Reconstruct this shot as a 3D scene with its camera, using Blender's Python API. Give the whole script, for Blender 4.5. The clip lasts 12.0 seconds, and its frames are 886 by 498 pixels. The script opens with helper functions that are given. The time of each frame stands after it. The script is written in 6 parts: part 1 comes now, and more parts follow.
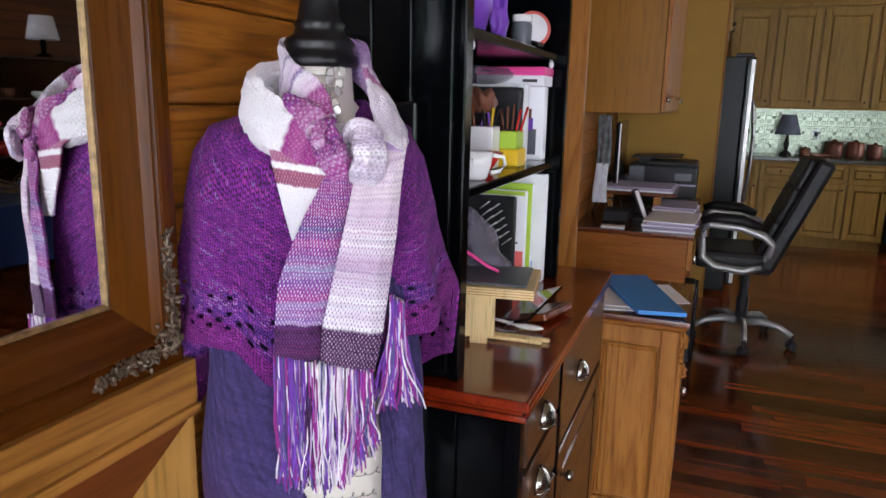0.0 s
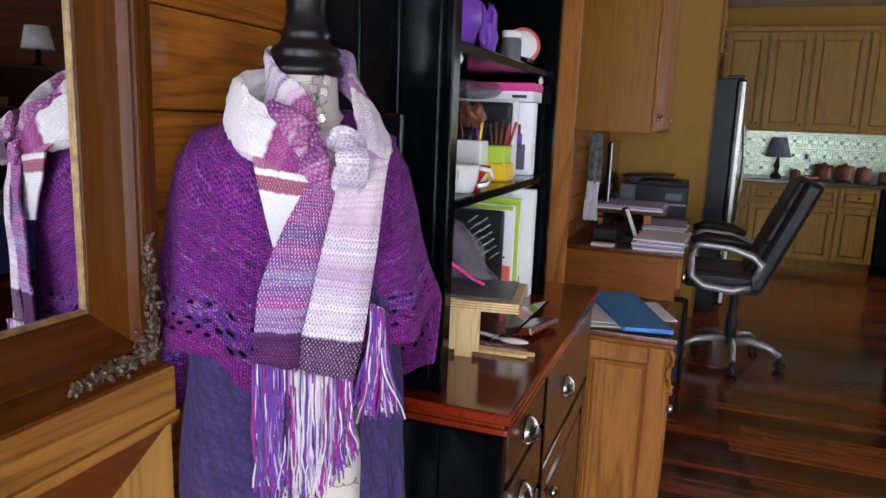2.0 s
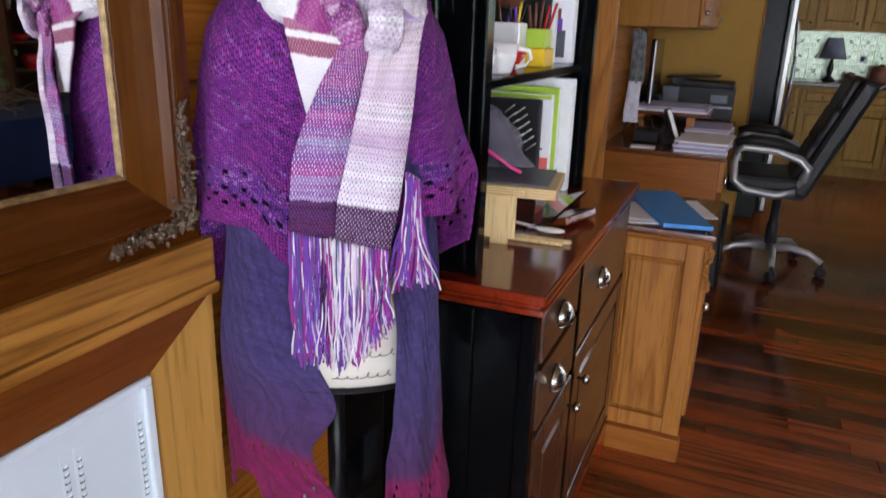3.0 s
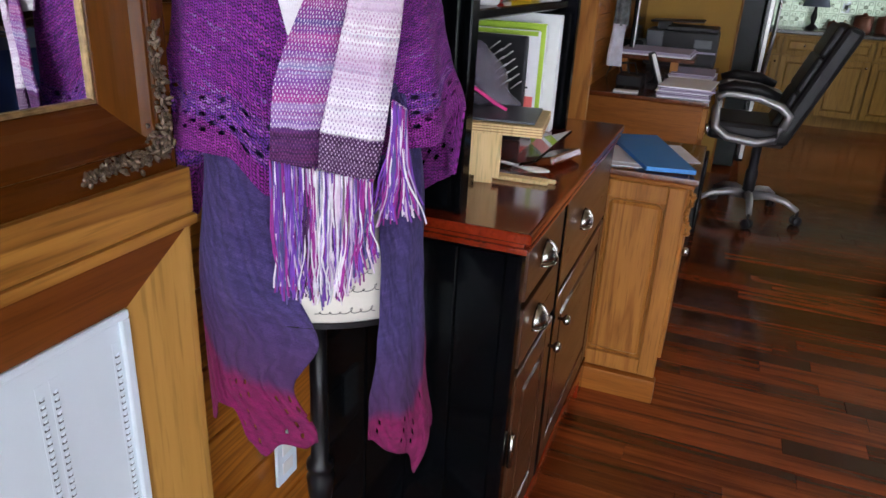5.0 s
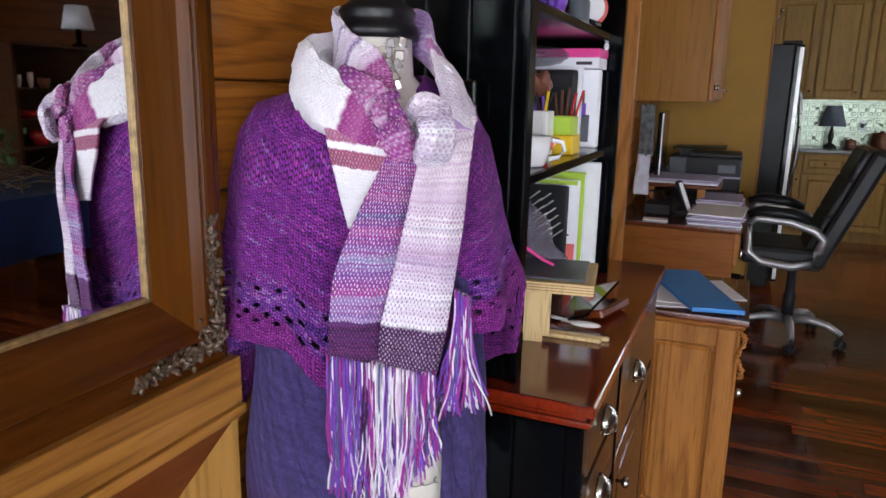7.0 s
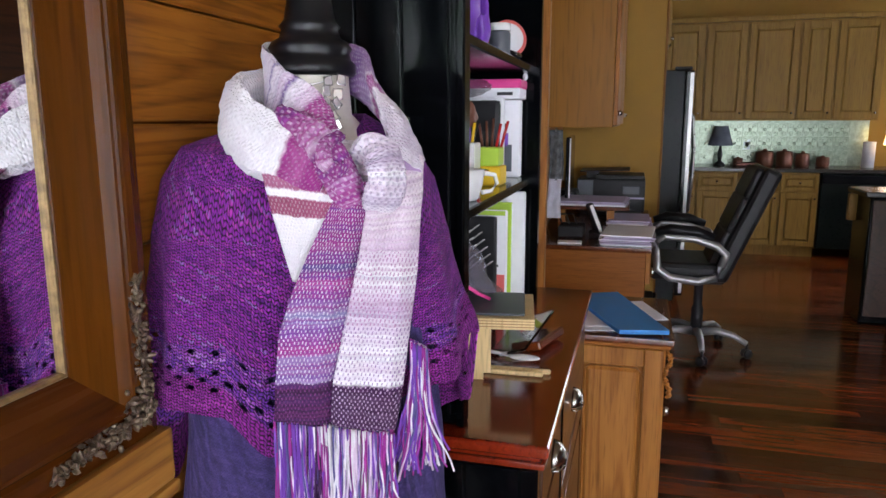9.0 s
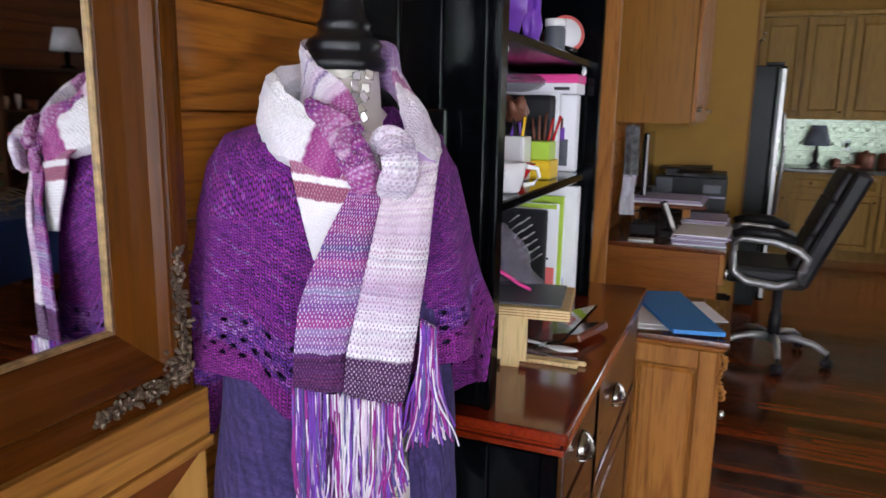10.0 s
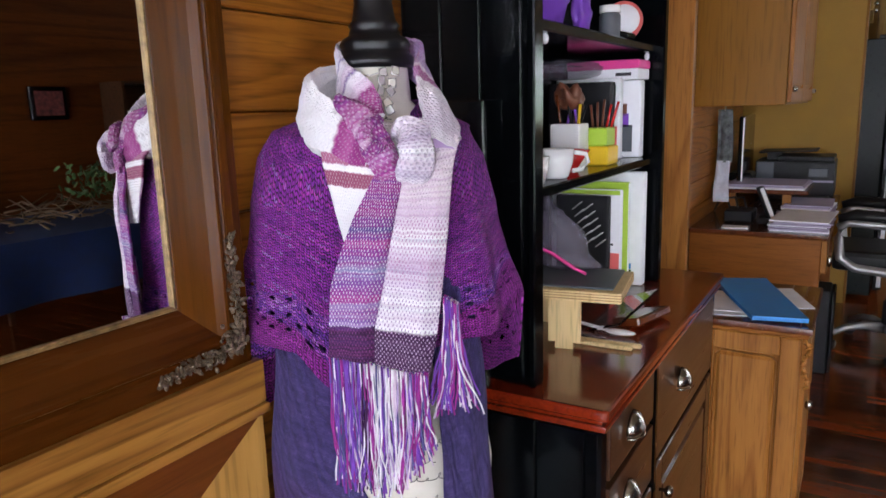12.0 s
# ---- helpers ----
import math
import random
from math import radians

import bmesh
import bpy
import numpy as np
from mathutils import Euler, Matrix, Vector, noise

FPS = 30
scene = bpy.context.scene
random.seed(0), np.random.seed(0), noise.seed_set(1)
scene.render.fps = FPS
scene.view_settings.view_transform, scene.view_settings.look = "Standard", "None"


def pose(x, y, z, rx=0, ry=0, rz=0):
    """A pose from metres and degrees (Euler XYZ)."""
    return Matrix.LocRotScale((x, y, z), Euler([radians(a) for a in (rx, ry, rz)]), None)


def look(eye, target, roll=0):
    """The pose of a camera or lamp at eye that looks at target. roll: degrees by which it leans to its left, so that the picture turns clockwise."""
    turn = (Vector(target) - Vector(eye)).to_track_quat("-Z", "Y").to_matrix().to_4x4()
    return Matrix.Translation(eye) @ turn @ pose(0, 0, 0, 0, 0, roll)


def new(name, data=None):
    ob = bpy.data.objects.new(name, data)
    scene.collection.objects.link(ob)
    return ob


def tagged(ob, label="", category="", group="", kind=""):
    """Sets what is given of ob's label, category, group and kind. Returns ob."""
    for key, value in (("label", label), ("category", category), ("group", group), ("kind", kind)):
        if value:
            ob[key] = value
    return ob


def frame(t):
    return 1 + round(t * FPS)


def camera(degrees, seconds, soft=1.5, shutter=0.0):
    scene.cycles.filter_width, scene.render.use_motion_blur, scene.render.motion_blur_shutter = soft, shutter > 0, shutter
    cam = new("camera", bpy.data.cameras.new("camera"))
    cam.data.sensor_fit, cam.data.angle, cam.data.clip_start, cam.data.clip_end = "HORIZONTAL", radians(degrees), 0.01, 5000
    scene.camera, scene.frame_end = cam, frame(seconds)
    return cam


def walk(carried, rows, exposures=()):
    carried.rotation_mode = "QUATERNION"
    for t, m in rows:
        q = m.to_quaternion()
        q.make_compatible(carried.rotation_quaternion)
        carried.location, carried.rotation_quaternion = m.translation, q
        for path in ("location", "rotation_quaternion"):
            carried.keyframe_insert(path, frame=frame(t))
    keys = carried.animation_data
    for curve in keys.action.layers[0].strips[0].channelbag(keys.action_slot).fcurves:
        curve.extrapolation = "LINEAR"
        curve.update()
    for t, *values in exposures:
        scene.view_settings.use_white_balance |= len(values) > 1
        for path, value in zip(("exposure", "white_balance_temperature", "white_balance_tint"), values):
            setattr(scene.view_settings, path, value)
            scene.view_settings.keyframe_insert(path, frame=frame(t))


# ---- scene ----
cam = camera(64.4, 12.0, shutter=0.5)
ROWS = [
    (0.0, (0.023, -0.024, 1.433), (-0.668, 1.807, 1.02), 1.2),
    (0.5, (0.024, -0.024, 1.408), (-0.67, 1.803, 0.984), 2.4),
    (1.0, (0.023, -0.019, 1.418), (-0.66, 1.81, 0.985), 1.3),
    (1.5, (0.026, -0.012, 1.43), (-0.649, 1.827, 1.029), 1.4),
    (2.0, (0.038, -0.021, 1.424), (-0.639, 1.825, 1.059), 2.2),
    (2.5, (0.048, -0.026, 1.397), (-0.627, 1.8, 0.936), 2.7),
    (3.0, (0.037, -0.018, 1.365), (-0.701, 1.739, 0.758), 1.8),
    (3.5, (0.026, -0.006, 1.344), (-0.62, 1.763, 0.67), 2.7),
    (5.5, (0.019, -0.013, 1.34), (-0.639, 1.72, 0.589), 3.2),
    (6.0, (0.012, -0.021, 1.371), (-0.694, 1.743, 0.747), 2.5),
    (6.5, (-0.001, -0.001, 1.381), (-0.757, 1.79, 0.911), 2.5),
    (7.0, (-0.056, 0.038, 1.41), (-0.815, 1.836, 0.976), 1.2),
    (9.0, (-0.12, 0.07, 1.422), (-0.642, 1.967, 1.064), -0.1),
    (9.5, (-0.1, 0.063, 1.42), (-0.633, 1.954, 1.042), 0.2),
    (10.0, (-0.027, 0.05, 1.426), (-0.771, 1.866, 1.043), 1.1),
    (10.5, (0.091, 0.005, 1.412), (-0.806, 1.765, 1.097), -2.5),
    (11.0, (0.086, 0.018, 1.419), (-0.906, 1.722, 1.088), 0.5),
    (11.5, (0.095, 0.03, 1.42), (-0.913, 1.722, 1.074), -1.0),
    (12.0, (0.094, 0.039, 1.417), (-0.917, 1.72, 1.026), -1.7),
]
walk(cam, [(t, look(eye, aim, roll)) for t, eye, aim, roll in ROWS])

# ---- light: daylight through the windows ----
world = bpy.data.worlds.new("sky")
scene.world = world
world.use_nodes = True
wn = world.node_tree
sky = wn.nodes.new("ShaderNodeTexSky")
sky.sky_type, sky.sun_disc = "NISHITA", False
sky.sun_elevation, sky.sun_rotation = radians(40), radians(200)
wn.links.new(sky.outputs[0], wn.nodes["Background"].inputs[0])
wn.nodes["Background"].inputs[1].default_value = 0.1
BACK_GLOW, KITCHEN_GLOW, EAST_GLOW = 10.6, 11.5, 9.5
scene.view_settings.exposure = 0.0


# ---- material tools ----
class Mat:
    """A node material with short helpers."""

    def __init__(self, name, rough=0.5, metal=0.0):
        self.m = bpy.data.materials.new(name)
        self.m.use_nodes = True
        self.t = self.m.node_tree
        self.b = self.t.nodes["Principled BSDF"]
        self.b.inputs["Roughness"].default_value = rough
        self.b.inputs["Metallic"].default_value = metal

    def put(self, sock, value):
        if isinstance(value, bpy.types.NodeSocket):
            self.t.links.new(value, sock)
        elif isinstance(value, (tuple, list)) and len(value) == 3 and sock.type == "RGBA":
            sock.default_value = (*value, 1)
        else:
            sock.default_value = value

    def set(self, key, value):
        self.put(self.b.inputs[key], value)
        return self

    def math(self, op, a, b=0.0, c=0.0):
        n = self.t.nodes.new("ShaderNodeMath")
        n.operation = op
        for i, v in enumerate((a, b, c)):
            self.put(n.inputs[i], v)
        return n.outputs[0]

    def mix(self, fac, a, b, mode="MIX"):
        n = self.t.nodes.new("ShaderNodeMix")
        n.data_type, n.blend_type = "RGBA", mode
        self.put(n.inputs[0], fac)
        self.put(n.inputs[6], a)
        self.put(n.inputs[7], b)
        return n.outputs[2]

    def ramp(self, fac, stops, hard=False):
        n = self.t.nodes.new("ShaderNodeValToRGB")
        r = n.color_ramp
        r.interpolation = "CONSTANT" if hard else "LINEAR"
        while len(r.elements) < len(stops):
            r.elements.new(0.5)
        for e, (p, c) in zip(r.elements, stops):
            e.position = p
            e.color = (*c, 1) if isinstance(c, (tuple, list)) else (c, c, c, 1)
        self.put(n.inputs[0], fac)
        return n.outputs[0]

    def coords(self, kind="Object", scale=(1, 1, 1), shift=False, turn=(0, 0, 0)):
        n = self.t.nodes.new("ShaderNodeTexCoord")
        mp = self.t.nodes.new("ShaderNodeMapping")
        mp.inputs["Scale"].default_value = scale
        mp.inputs["Rotation"].default_value = turn
        self.t.links.new(n.outputs[kind], mp.inputs[0])
        if shift:
            o = self.t.nodes.new("ShaderNodeObjectInfo")
            v = self.t.nodes.new("ShaderNodeVectorMath")
            v.operation = "SCALE"
            v.inputs[0].default_value = (31.0, 17.0, 23.0)
            self.t.links.new(o.outputs["Random"], v.inputs["Scale"])
            self.t.links.new(v.outputs[0], mp.inputs["Location"])
        return mp.outputs[0]

    def rand(self):
        return self.t.nodes.new("ShaderNodeObjectInfo").outputs["Random"]

    def island(self):
        return self.t.nodes.new("ShaderNodeNewGeometry").outputs["Random Per Island"]

    def noise(self, vec, scale=5.0, detail=4.0, rough=0.55, distort=0.0, col=False):
        n = self.t.nodes.new("ShaderNodeTexNoise")
        self.put(n.inputs["Vector"], vec)
        for k, v in (("Scale", scale), ("Detail", detail), ("Roughness", rough), ("Distortion", distort)):
            n.inputs[k].default_value = v
        return n.outputs[1 if col else 0]

    def wave(self, vec, scale, distort, detail=2.0, axis="X"):
        n = self.t.nodes.new("ShaderNodeTexWave")
        n.bands_direction = axis
        self.put(n.inputs["Vector"], vec)
        for k, v in (("Scale", scale), ("Distortion", distort), ("Detail", detail), ("Detail Scale", 1.2)):
            n.inputs[k].default_value = v
        return n.outputs["Fac"]

    def voronoi(self, vec, scale, out="Distance"):
        n = self.t.nodes.new("ShaderNodeTexVoronoi")
        self.put(n.inputs["Vector"], vec)
        n.inputs["Scale"].default_value = scale
        return n.outputs[out]

    def split(self, vec):
        n = self.t.nodes.new("ShaderNodeSeparateXYZ")
        self.t.links.new(vec, n.inputs[0])
        return n.outputs

    def join(self, x, y, z=0.0):
        n = self.t.nodes.new("ShaderNodeCombineXYZ")
        for i, v in enumerate((x, y, z)):
            self.put(n.inputs[i], v)
        return n.outputs[0]

    def bump(self, height, strength=0.3, distance=0.002):
        n = self.t.nodes.new("ShaderNodeBump")
        n.inputs["Strength"].default_value, n.inputs["Distance"].default_value = strength, distance
        self.put(n.inputs["Height"], height)
        self.t.links.new(n.outputs[0], self.b.inputs["Normal"])
        return self


AX = {"x": (0.06, 1, 1), "y": (1, 0.06, 1), "z": (1, 1, 0.06)}


def wood(name, dark, light, axis, rough=0.4, size=1.0, coat=0.0, rings=0.6, piece=False, vary=0.0, count=9.0, across=2.0):
    m = Mat(name, rough)
    s = tuple(12 * k / size for k in AX[axis])
    v = m.coords("Object", s, shift=piece)
    ringv = m.coords("Object", tuple(across * k / size for k in AX[axis]), shift=piece)
    big = m.noise(ringv, 1.5, 2.0, 0.5, 0.6)
    ring = m.math("FRACT", m.math("MULTIPLY", big, count))
    ring = m.ramp(ring, [(0.0, 0.95), (0.5, 0.8), (0.82, 0.1), (1.0, 0.95)])
    fine = m.noise(v, 5.0, 6.0, 0.65)
    fac = m.math("ADD", m.math("MULTIPLY", ring, rings), m.math("MULTIPLY", fine, 1.2 - rings))
    fac = m.math("SUBTRACT", fac, 0.12)
    col = m.ramp(fac, [(0.15, dark), (0.8, light)])
    pore = m.ramp(m.noise(v, 14.0, 2.0, 0.5), [(0.3, 0.72), (0.48, 1.0)])
    col = m.mix(1.0, col, pore, "MULTIPLY")
    if vary:
        tone = m.math("ADD", m.math("MULTIPLY", m.rand() if piece else m.island(), vary), 1 - vary / 2)
        col = m.mix(1.0, col, m.join(tone, tone, tone), "MULTIPLY")
    m.set("Base Color", col)
    m.set("Roughness", m.math("ADD", m.math("MULTIPLY", fine, 0.18), rough - 0.09))
    m.set("Coat Weight", coat).set("Coat Roughness", 0.12)
    m.set("Specular IOR Level", 0.5 if coat > 0.3 else 0.25)
    m.bump(fine, 0.25, 0.0008)
    return m.m


def plain(name, col, rough=0.5, metal=0.0, vary=0.12, scale=14.0, coat=0.0, bump=0.1, spec=0.5):
    m = Mat(name, rough, metal)
    n = m.noise(m.coords(), scale, 5.0, 0.6)
    lo, hi = tuple(c * (1 - vary) for c in col), tuple(min(1, c * (1 + vary)) for c in col)
    m.set("Base Color", m.ramp(n, [(0.3, lo), (0.7, hi)]))
    m.set("Roughness", m.math("ADD", m.math("MULTIPLY", n, 0.2), max(0.02, rough - 0.1)))
    m.set("Coat Weight", coat).set("Specular IOR Level", spec)
    m.bump(m.noise(m.coords(), scale * 9, 3.0), bump, 0.0006)
    return m.m


def glow(name, strength):
    """Trees and bright sky outside a window."""
    m = Mat(name, 1.0)
    v = m.coords("Object", (1, 1, 1))
    n = m.noise(v, 2.2, 6.0, 0.7)
    c = m.ramp(n, [(0.36, (0.10, 0.2, 0.11)), (0.46, (0.45, 0.58, 0.5)), (0.56, (1.03, 0.88, 1.2))])
    m.set("Base Color", (0, 0, 0)).set("Emission Color", c).set("Emission Strength", strength)
    return m.m


PINE = wood("pine_wall", (0.15, 0.042, 0.005), (0.37, 0.13, 0.017), "y", 0.36, 1.0, 0.05, 0.48, True, 0.2, 16.0, 4.5)
PINE_LIGHT = wood("pine_ledge", (0.16, 0.056, 0.008), (0.43, 0.195, 0.04), "y", 0.36, 1.0, 0.05, 0.55, False, 0.0, 13.0, 4.0)
# one pine in two tones: lit one lightened, shaded one darkened in its colour
PINE_LIT = wood("pine_lit", (0.37, 0.185, 0.042), (0.46, 0.24, 0.06), "z", 0.42, 1.4, 0.0, 0.15)
PINE_SHADED = wood("pine_shaded", (0.10, 0.024, 0.004), (0.16, 0.046, 0.008), "y", 0.34, 1.4, 0.0, 0.35)
# pine with the dimness of the mirrored room put into its colour
PINE_DIM = wood("dim_pine", (0.045, 0.011, 0.0025), (0.105, 0.028, 0.005), "y", 0.5, 1.4, 0.0, 0.5)
WALNUT_V = wood("mirror_stile_wood", (0.018, 0.005, 0.0008), (0.12, 0.037, 0.0042), "z", 0.2, 1.4, 0.0, 0.5, False, 0.0, 6.0, 3.0)
WALNUT_H = wood("mirror_rail_wood", (0.026, 0.007, 0.001), (0.09, 0.025, 0.0035), "y", 0.26, 1.4, 0.0, 0.5, False, 0.0, 6.0, 3.0)
OAK_V = wood("oak_upright", (0.2, 0.068, 0.011), (0.38, 0.155, 0.033), "z", 0.42, 0.9, 0.0, 0.5, False, 0.0, 14.0)
OAK_H = wood("oak_level", (0.2, 0.06, 0.008), (0.31, 0.105, 0.016), "x", 0.4, 0.9, 0.0, 0.35)
OAK_PLAIN = wood("honey_veneer", (0.22, 0.088, 0.006), (0.27, 0.115, 0.01), "z", 0.42, 2.2, 0.0, 0.15)
DESK_TOP = wood("desk_top_wood", (0.06, 0.012, 0.003), (0.13, 0.03, 0.007), "y", 0.25, 1.0, 0.4, 0.4)
MAPLE = wood("kitchen_maple", (0.22, 0.12, 0.019), (0.33, 0.19, 0.038), "z", 0.45, 1.4, 0.0, 0.3)
CHERRY = wood("cherry_top", (0.08, 0.007, 0.002), (0.2, 0.021, 0.005), "y", 0.14, 0.9, 0.6, 0.35)
FLOORM = wood("floor_cherry", (0.026, 0.0045, 0.0012), (0.2, 0.043, 0.01), "x", 0.17, 0.9, 0.35, 0.4, True, 1.5)
for w, sheen in ((WALNUT_V, 0.13), (WALNUT_H, 0.1), (PINE_SHADED, 0.15), (PINE_DIM, 0.12)):
    w.node_tree.nodes["Principled BSDF"].inputs["Specular IOR Level"].default_value = sheen
BIRCH = wood("birch_ply", (0.7, 0.5, 0.23), (0.8, 0.6, 0.31), "z", 0.5, 0.8, 0.0, 0.1)
BLACK_PAINT = plain("black_paint", (0.0012, 0.0016, 0.002), 0.13, 0, 0.2, 3, 0.0, 0.015, 0.13)
BLACK_GLOSS = plain("black_gloss", (0.005, 0.005, 0.006), 0.13, 0, 0.2, 10, 0.0, 0.02, 0.28)
FRIDGE_SIDE = plain("black_textured_steel", (0.006, 0.009, 0.008), 0.3, 0, 0.2, 40, 0.0, 0.1, 0.16)
BLACK_PLASTIC = plain("black_plastic", (0.012, 0.012, 0.014), 0.42, 0, 0.2, 14.0, 0.0, 0.1, 0.3)
DARK_FACE = wood("dark_drawer_wood", (0.022, 0.009, 0.004), (0.055, 0.021, 0.009), "y", 0.3, 1.0, 0.3, 0.4)
LEATHER = plain("black_leather", (0.006, 0.006, 0.007), 0.4, 0, 0.25, 30, 0.0, 0.4, 0.25)
SILVER = plain("silver_paint", (0.36, 0.36, 0.36), 0.35, 0.7, 0.08)
CHROME = plain("pewter", (0.42, 0.40, 0.36), 0.25, 1.0, 0.12)
GILT = plain("aged_gilt", (0.24, 0.15, 0.06), 0.4, 0.4, 0.5, 60)
CARVED = plain("carved_pewter", (0.12, 0.085, 0.055), 0.38, 0.5, 0.6, 90, 0, 0.4)
WALL_YEL = plain("ochre_wall_paint", (0.36, 0.195, 0.024), 0.7, 0, 0.06, 6)
PLASTER = plain("ceiling_paint", (0.4, 0.3, 0.18), 0.8, 0, 0.05, 5)
WHITE_METAL = plain("white_enamel", (0.66, 0.74, 0.8), 0.35, 0.0, 0.03, 5)
WHITE = plain("white_ceramic", (0.8, 0.8, 0.8), 0.2, 0, 0.04, 9, 0.4, 0.02)
PAPER = plain("white_paper", (0.84, 0.85, 0.88), 0.75, 0, 0.05, 20)
LILAC_PAPER = plain("lilac_paper", (0.42, 0.37, 0.5), 0.75, 0, 0.08, 20)
BLUE_CARD = plain("blue_card", (0.035, 0.25, 0.62), 0.45, 0, 0.08, 8)
BLUE_CLOTH = plain("blue_cloth", (0.002, 0.017, 0.085), 0.8, 0, 0.25, 8)
LIME = plain("lime_plastic", (0.42, 0.62, 0.06), 0.4, 0, 0.05)
YELLOW = plain("yellow_plastic", (0.8, 0.52, 0.02), 0.4, 0, 0.05)
RED = plain("red_glaze", (0.5, 0.02, 0.02), 0.25, 0, 0.1, 9, 0.4)
PINK = plain("pink_card", (0.8, 0.06, 0.3), 0.5, 0, 0.06)
CORAL = plain("coral_card", (0.75, 0.14, 0.13), 0.5, 0, 0.06)
PURPLE_PL = plain("purple_plastic", (0.19, 0.06, 0.45), 0.35, 0, 0.1)
GREEN_LEAF = plain("leaf", (0.035, 0.08, 0.02), 0.6, 0, 0.4)
TWIG = plain("twig", (0.11, 0.07, 0.04), 0.8, 0, 0.3)
NECK_SILVER = plain("bright_silver", (0.75, 0.73, 0.7), 0.2, 0.6, 0.15)
GREY = plain("grey_plastic", (0.09, 0.1, 0.115), 0.4)
TERRA = plain("copper_canister", (0.16, 0.06, 0.035), 0.35, 0.3, 0.2)
GRANITE = plain("dark_granite", (0.04, 0.035, 0.03), 0.2, 0, 0.6, 90)
SHADE_CLOTH = plain("lamp_shade_cloth", (0.5, 0.5, 0.52), 0.9)
STEEL = plain("steel", (0.32, 0.31, 0.3), 0.3, 1.0, 0.06)
INK = plain("ink", (0.03, 0.03, 0.035), 0.6)
tin = Mat("pressed_tin", 0.3, 0.85)
tin.set("Base Color", tin.ramp(tin.noise(tin.coords(), 25, 4), [(0.3, (0.24, 0.29, 0.22)), (0.7, (0.4, 0.46, 0.36))]))
TIN = tin.m
mir = Mat("mirror_silver", 0.015, 1.0)
mir.set("Base Color", (0.82, 0.83, 0.82))
MIRROR = mir.m
gl = Mat("clear_glass", 0.03)
gl.set("Base Color", (0.9, 0.95, 0.93)).set("Transmission Weight", 1.0).set("IOR", 1.45)
GLASS = gl.m
pb = Mat("plastic_bag_film", 0.22)
pb.set("Base Color", pb.ramp(pb.noise(pb.coords(), 14, 5), [(0.35, (0.06, 0.045, 0.07)), (0.6, (0.22, 0.2, 0.25))]))
pb.set("Alpha", 0.45).bump(pb.noise(pb.coords(), 35, 5), 0.8, 0.01)
BAG = pb.m


# ---- geometry tools ----
def box(bm, x0, x1, y0, y1, z0, z1, bevel=0.0, seg=1):
    m = Matrix.Translation(((x0 + x1) / 2, (y0 + y1) / 2, (z0 + z1) / 2)) @ Matrix.Diagonal((abs(x1 - x0), abs(y1 - y0), abs(z1 - z0), 1))
    vs = bmesh.ops.create_cube(bm, size=1, matrix=m)["verts"]
    if bevel:
        es = list({e for v in vs for e in v.link_edges})
        bmesh.ops.bevel(bm, geom=es, offset=bevel, segments=seg, profile=0.7, affect="EDGES")
    return bm


def boxed(*a, **k):
    return box(bmesh.new(), *a, **k)


def lathe(bm, prof, cx, cy, n=24, squash=1.0, turn=None):
    """Spins (radius, height) pairs round an upright axis."""
    rings = []
    for r, z in prof:
        rings.append([bm.verts.new((cx + r * math.cos(2 * math.pi * i / n), cy + squash * r * math.sin(2 * math.pi * i / n), z)) for i in range(n)])
    for a, b in zip(rings, rings[1:]):
        for i in range(n):
            f = bm.faces.new((a[i], a[(i + 1) % n], b[(i + 1) % n], b[i]))
            f.smooth = True
    for ring, flip in ((rings[0], True), (rings[-1], False)):
        if (ring[0].co - ring[n // 2].co).length > 1e-5:
            bm.faces.new(list(reversed(ring)) if flip else ring)
    return bm


def tube(bm, pts, r, n=6, radii=None):
    """A round rod along points."""
    pts = [Vector(p) for p in pts]
    rings = []
    for i, p in enumerate(pts):
        d = (pts[min(i + 1, len(pts) - 1)] - pts[max(i - 1, 0)]).normalized()
        up = Vector((0, 0, 1)) if abs(d.z) < 0.9 else Vector((1, 0, 0))
        s = d.cross(up).normalized()
        t = s.cross(d)
        rr = radii[i] if radii else r
        rings.append([bm.verts.new(p + rr * (math.cos(2 * math.pi * k / n) * s + math.sin(2 * math.pi * k / n) * t)) for k in range(n)])
    for a, b in zip(rings, rings[1:]):
        for k in range(n):
            bm.faces.new((a[k], a[(k + 1) % n], b[(k + 1) % n], b[k])).smooth = True
    bm.faces.new(rings[0])
    bm.faces.new(list(reversed(rings[-1])))
    return bm


def moved(bm, m):
    bm.transform(m)
    return bm


def ball(bm, x, y, z, rx, ry=None, rz=None, u=12, v=8):
    m = Matrix.Translation((x, y, z)) @ Matrix.Diagonal((rx, ry or rx, rz or rx, 1))
    for w in bmesh.ops.create_uvsphere(bm, u_segments=u, v_segments=v, radius=1, matrix=m)["verts"]:
        for f in w.link_faces:
            f.smooth = True
    return bm


def mesh_of(name, bm, mats):
    bmesh.ops.recalc_face_normals(bm, faces=bm.faces)
    me = bpy.data.meshes.new(name)
    bm.to_mesh(me)
    bm.free()
    for m in mats if isinstance(mats, (list, tuple)) else [mats]:
        me.materials.append(m)
    return me


def thing(name, label, category, at=(0, 0, 0), group="", kind=""):
    ob = new(name)
    ob.empty_display_size = 0.05
    ob.matrix_basis = at if isinstance(at, Matrix) else Matrix.Translation(at)
    return tagged(ob, label, category, group, kind)


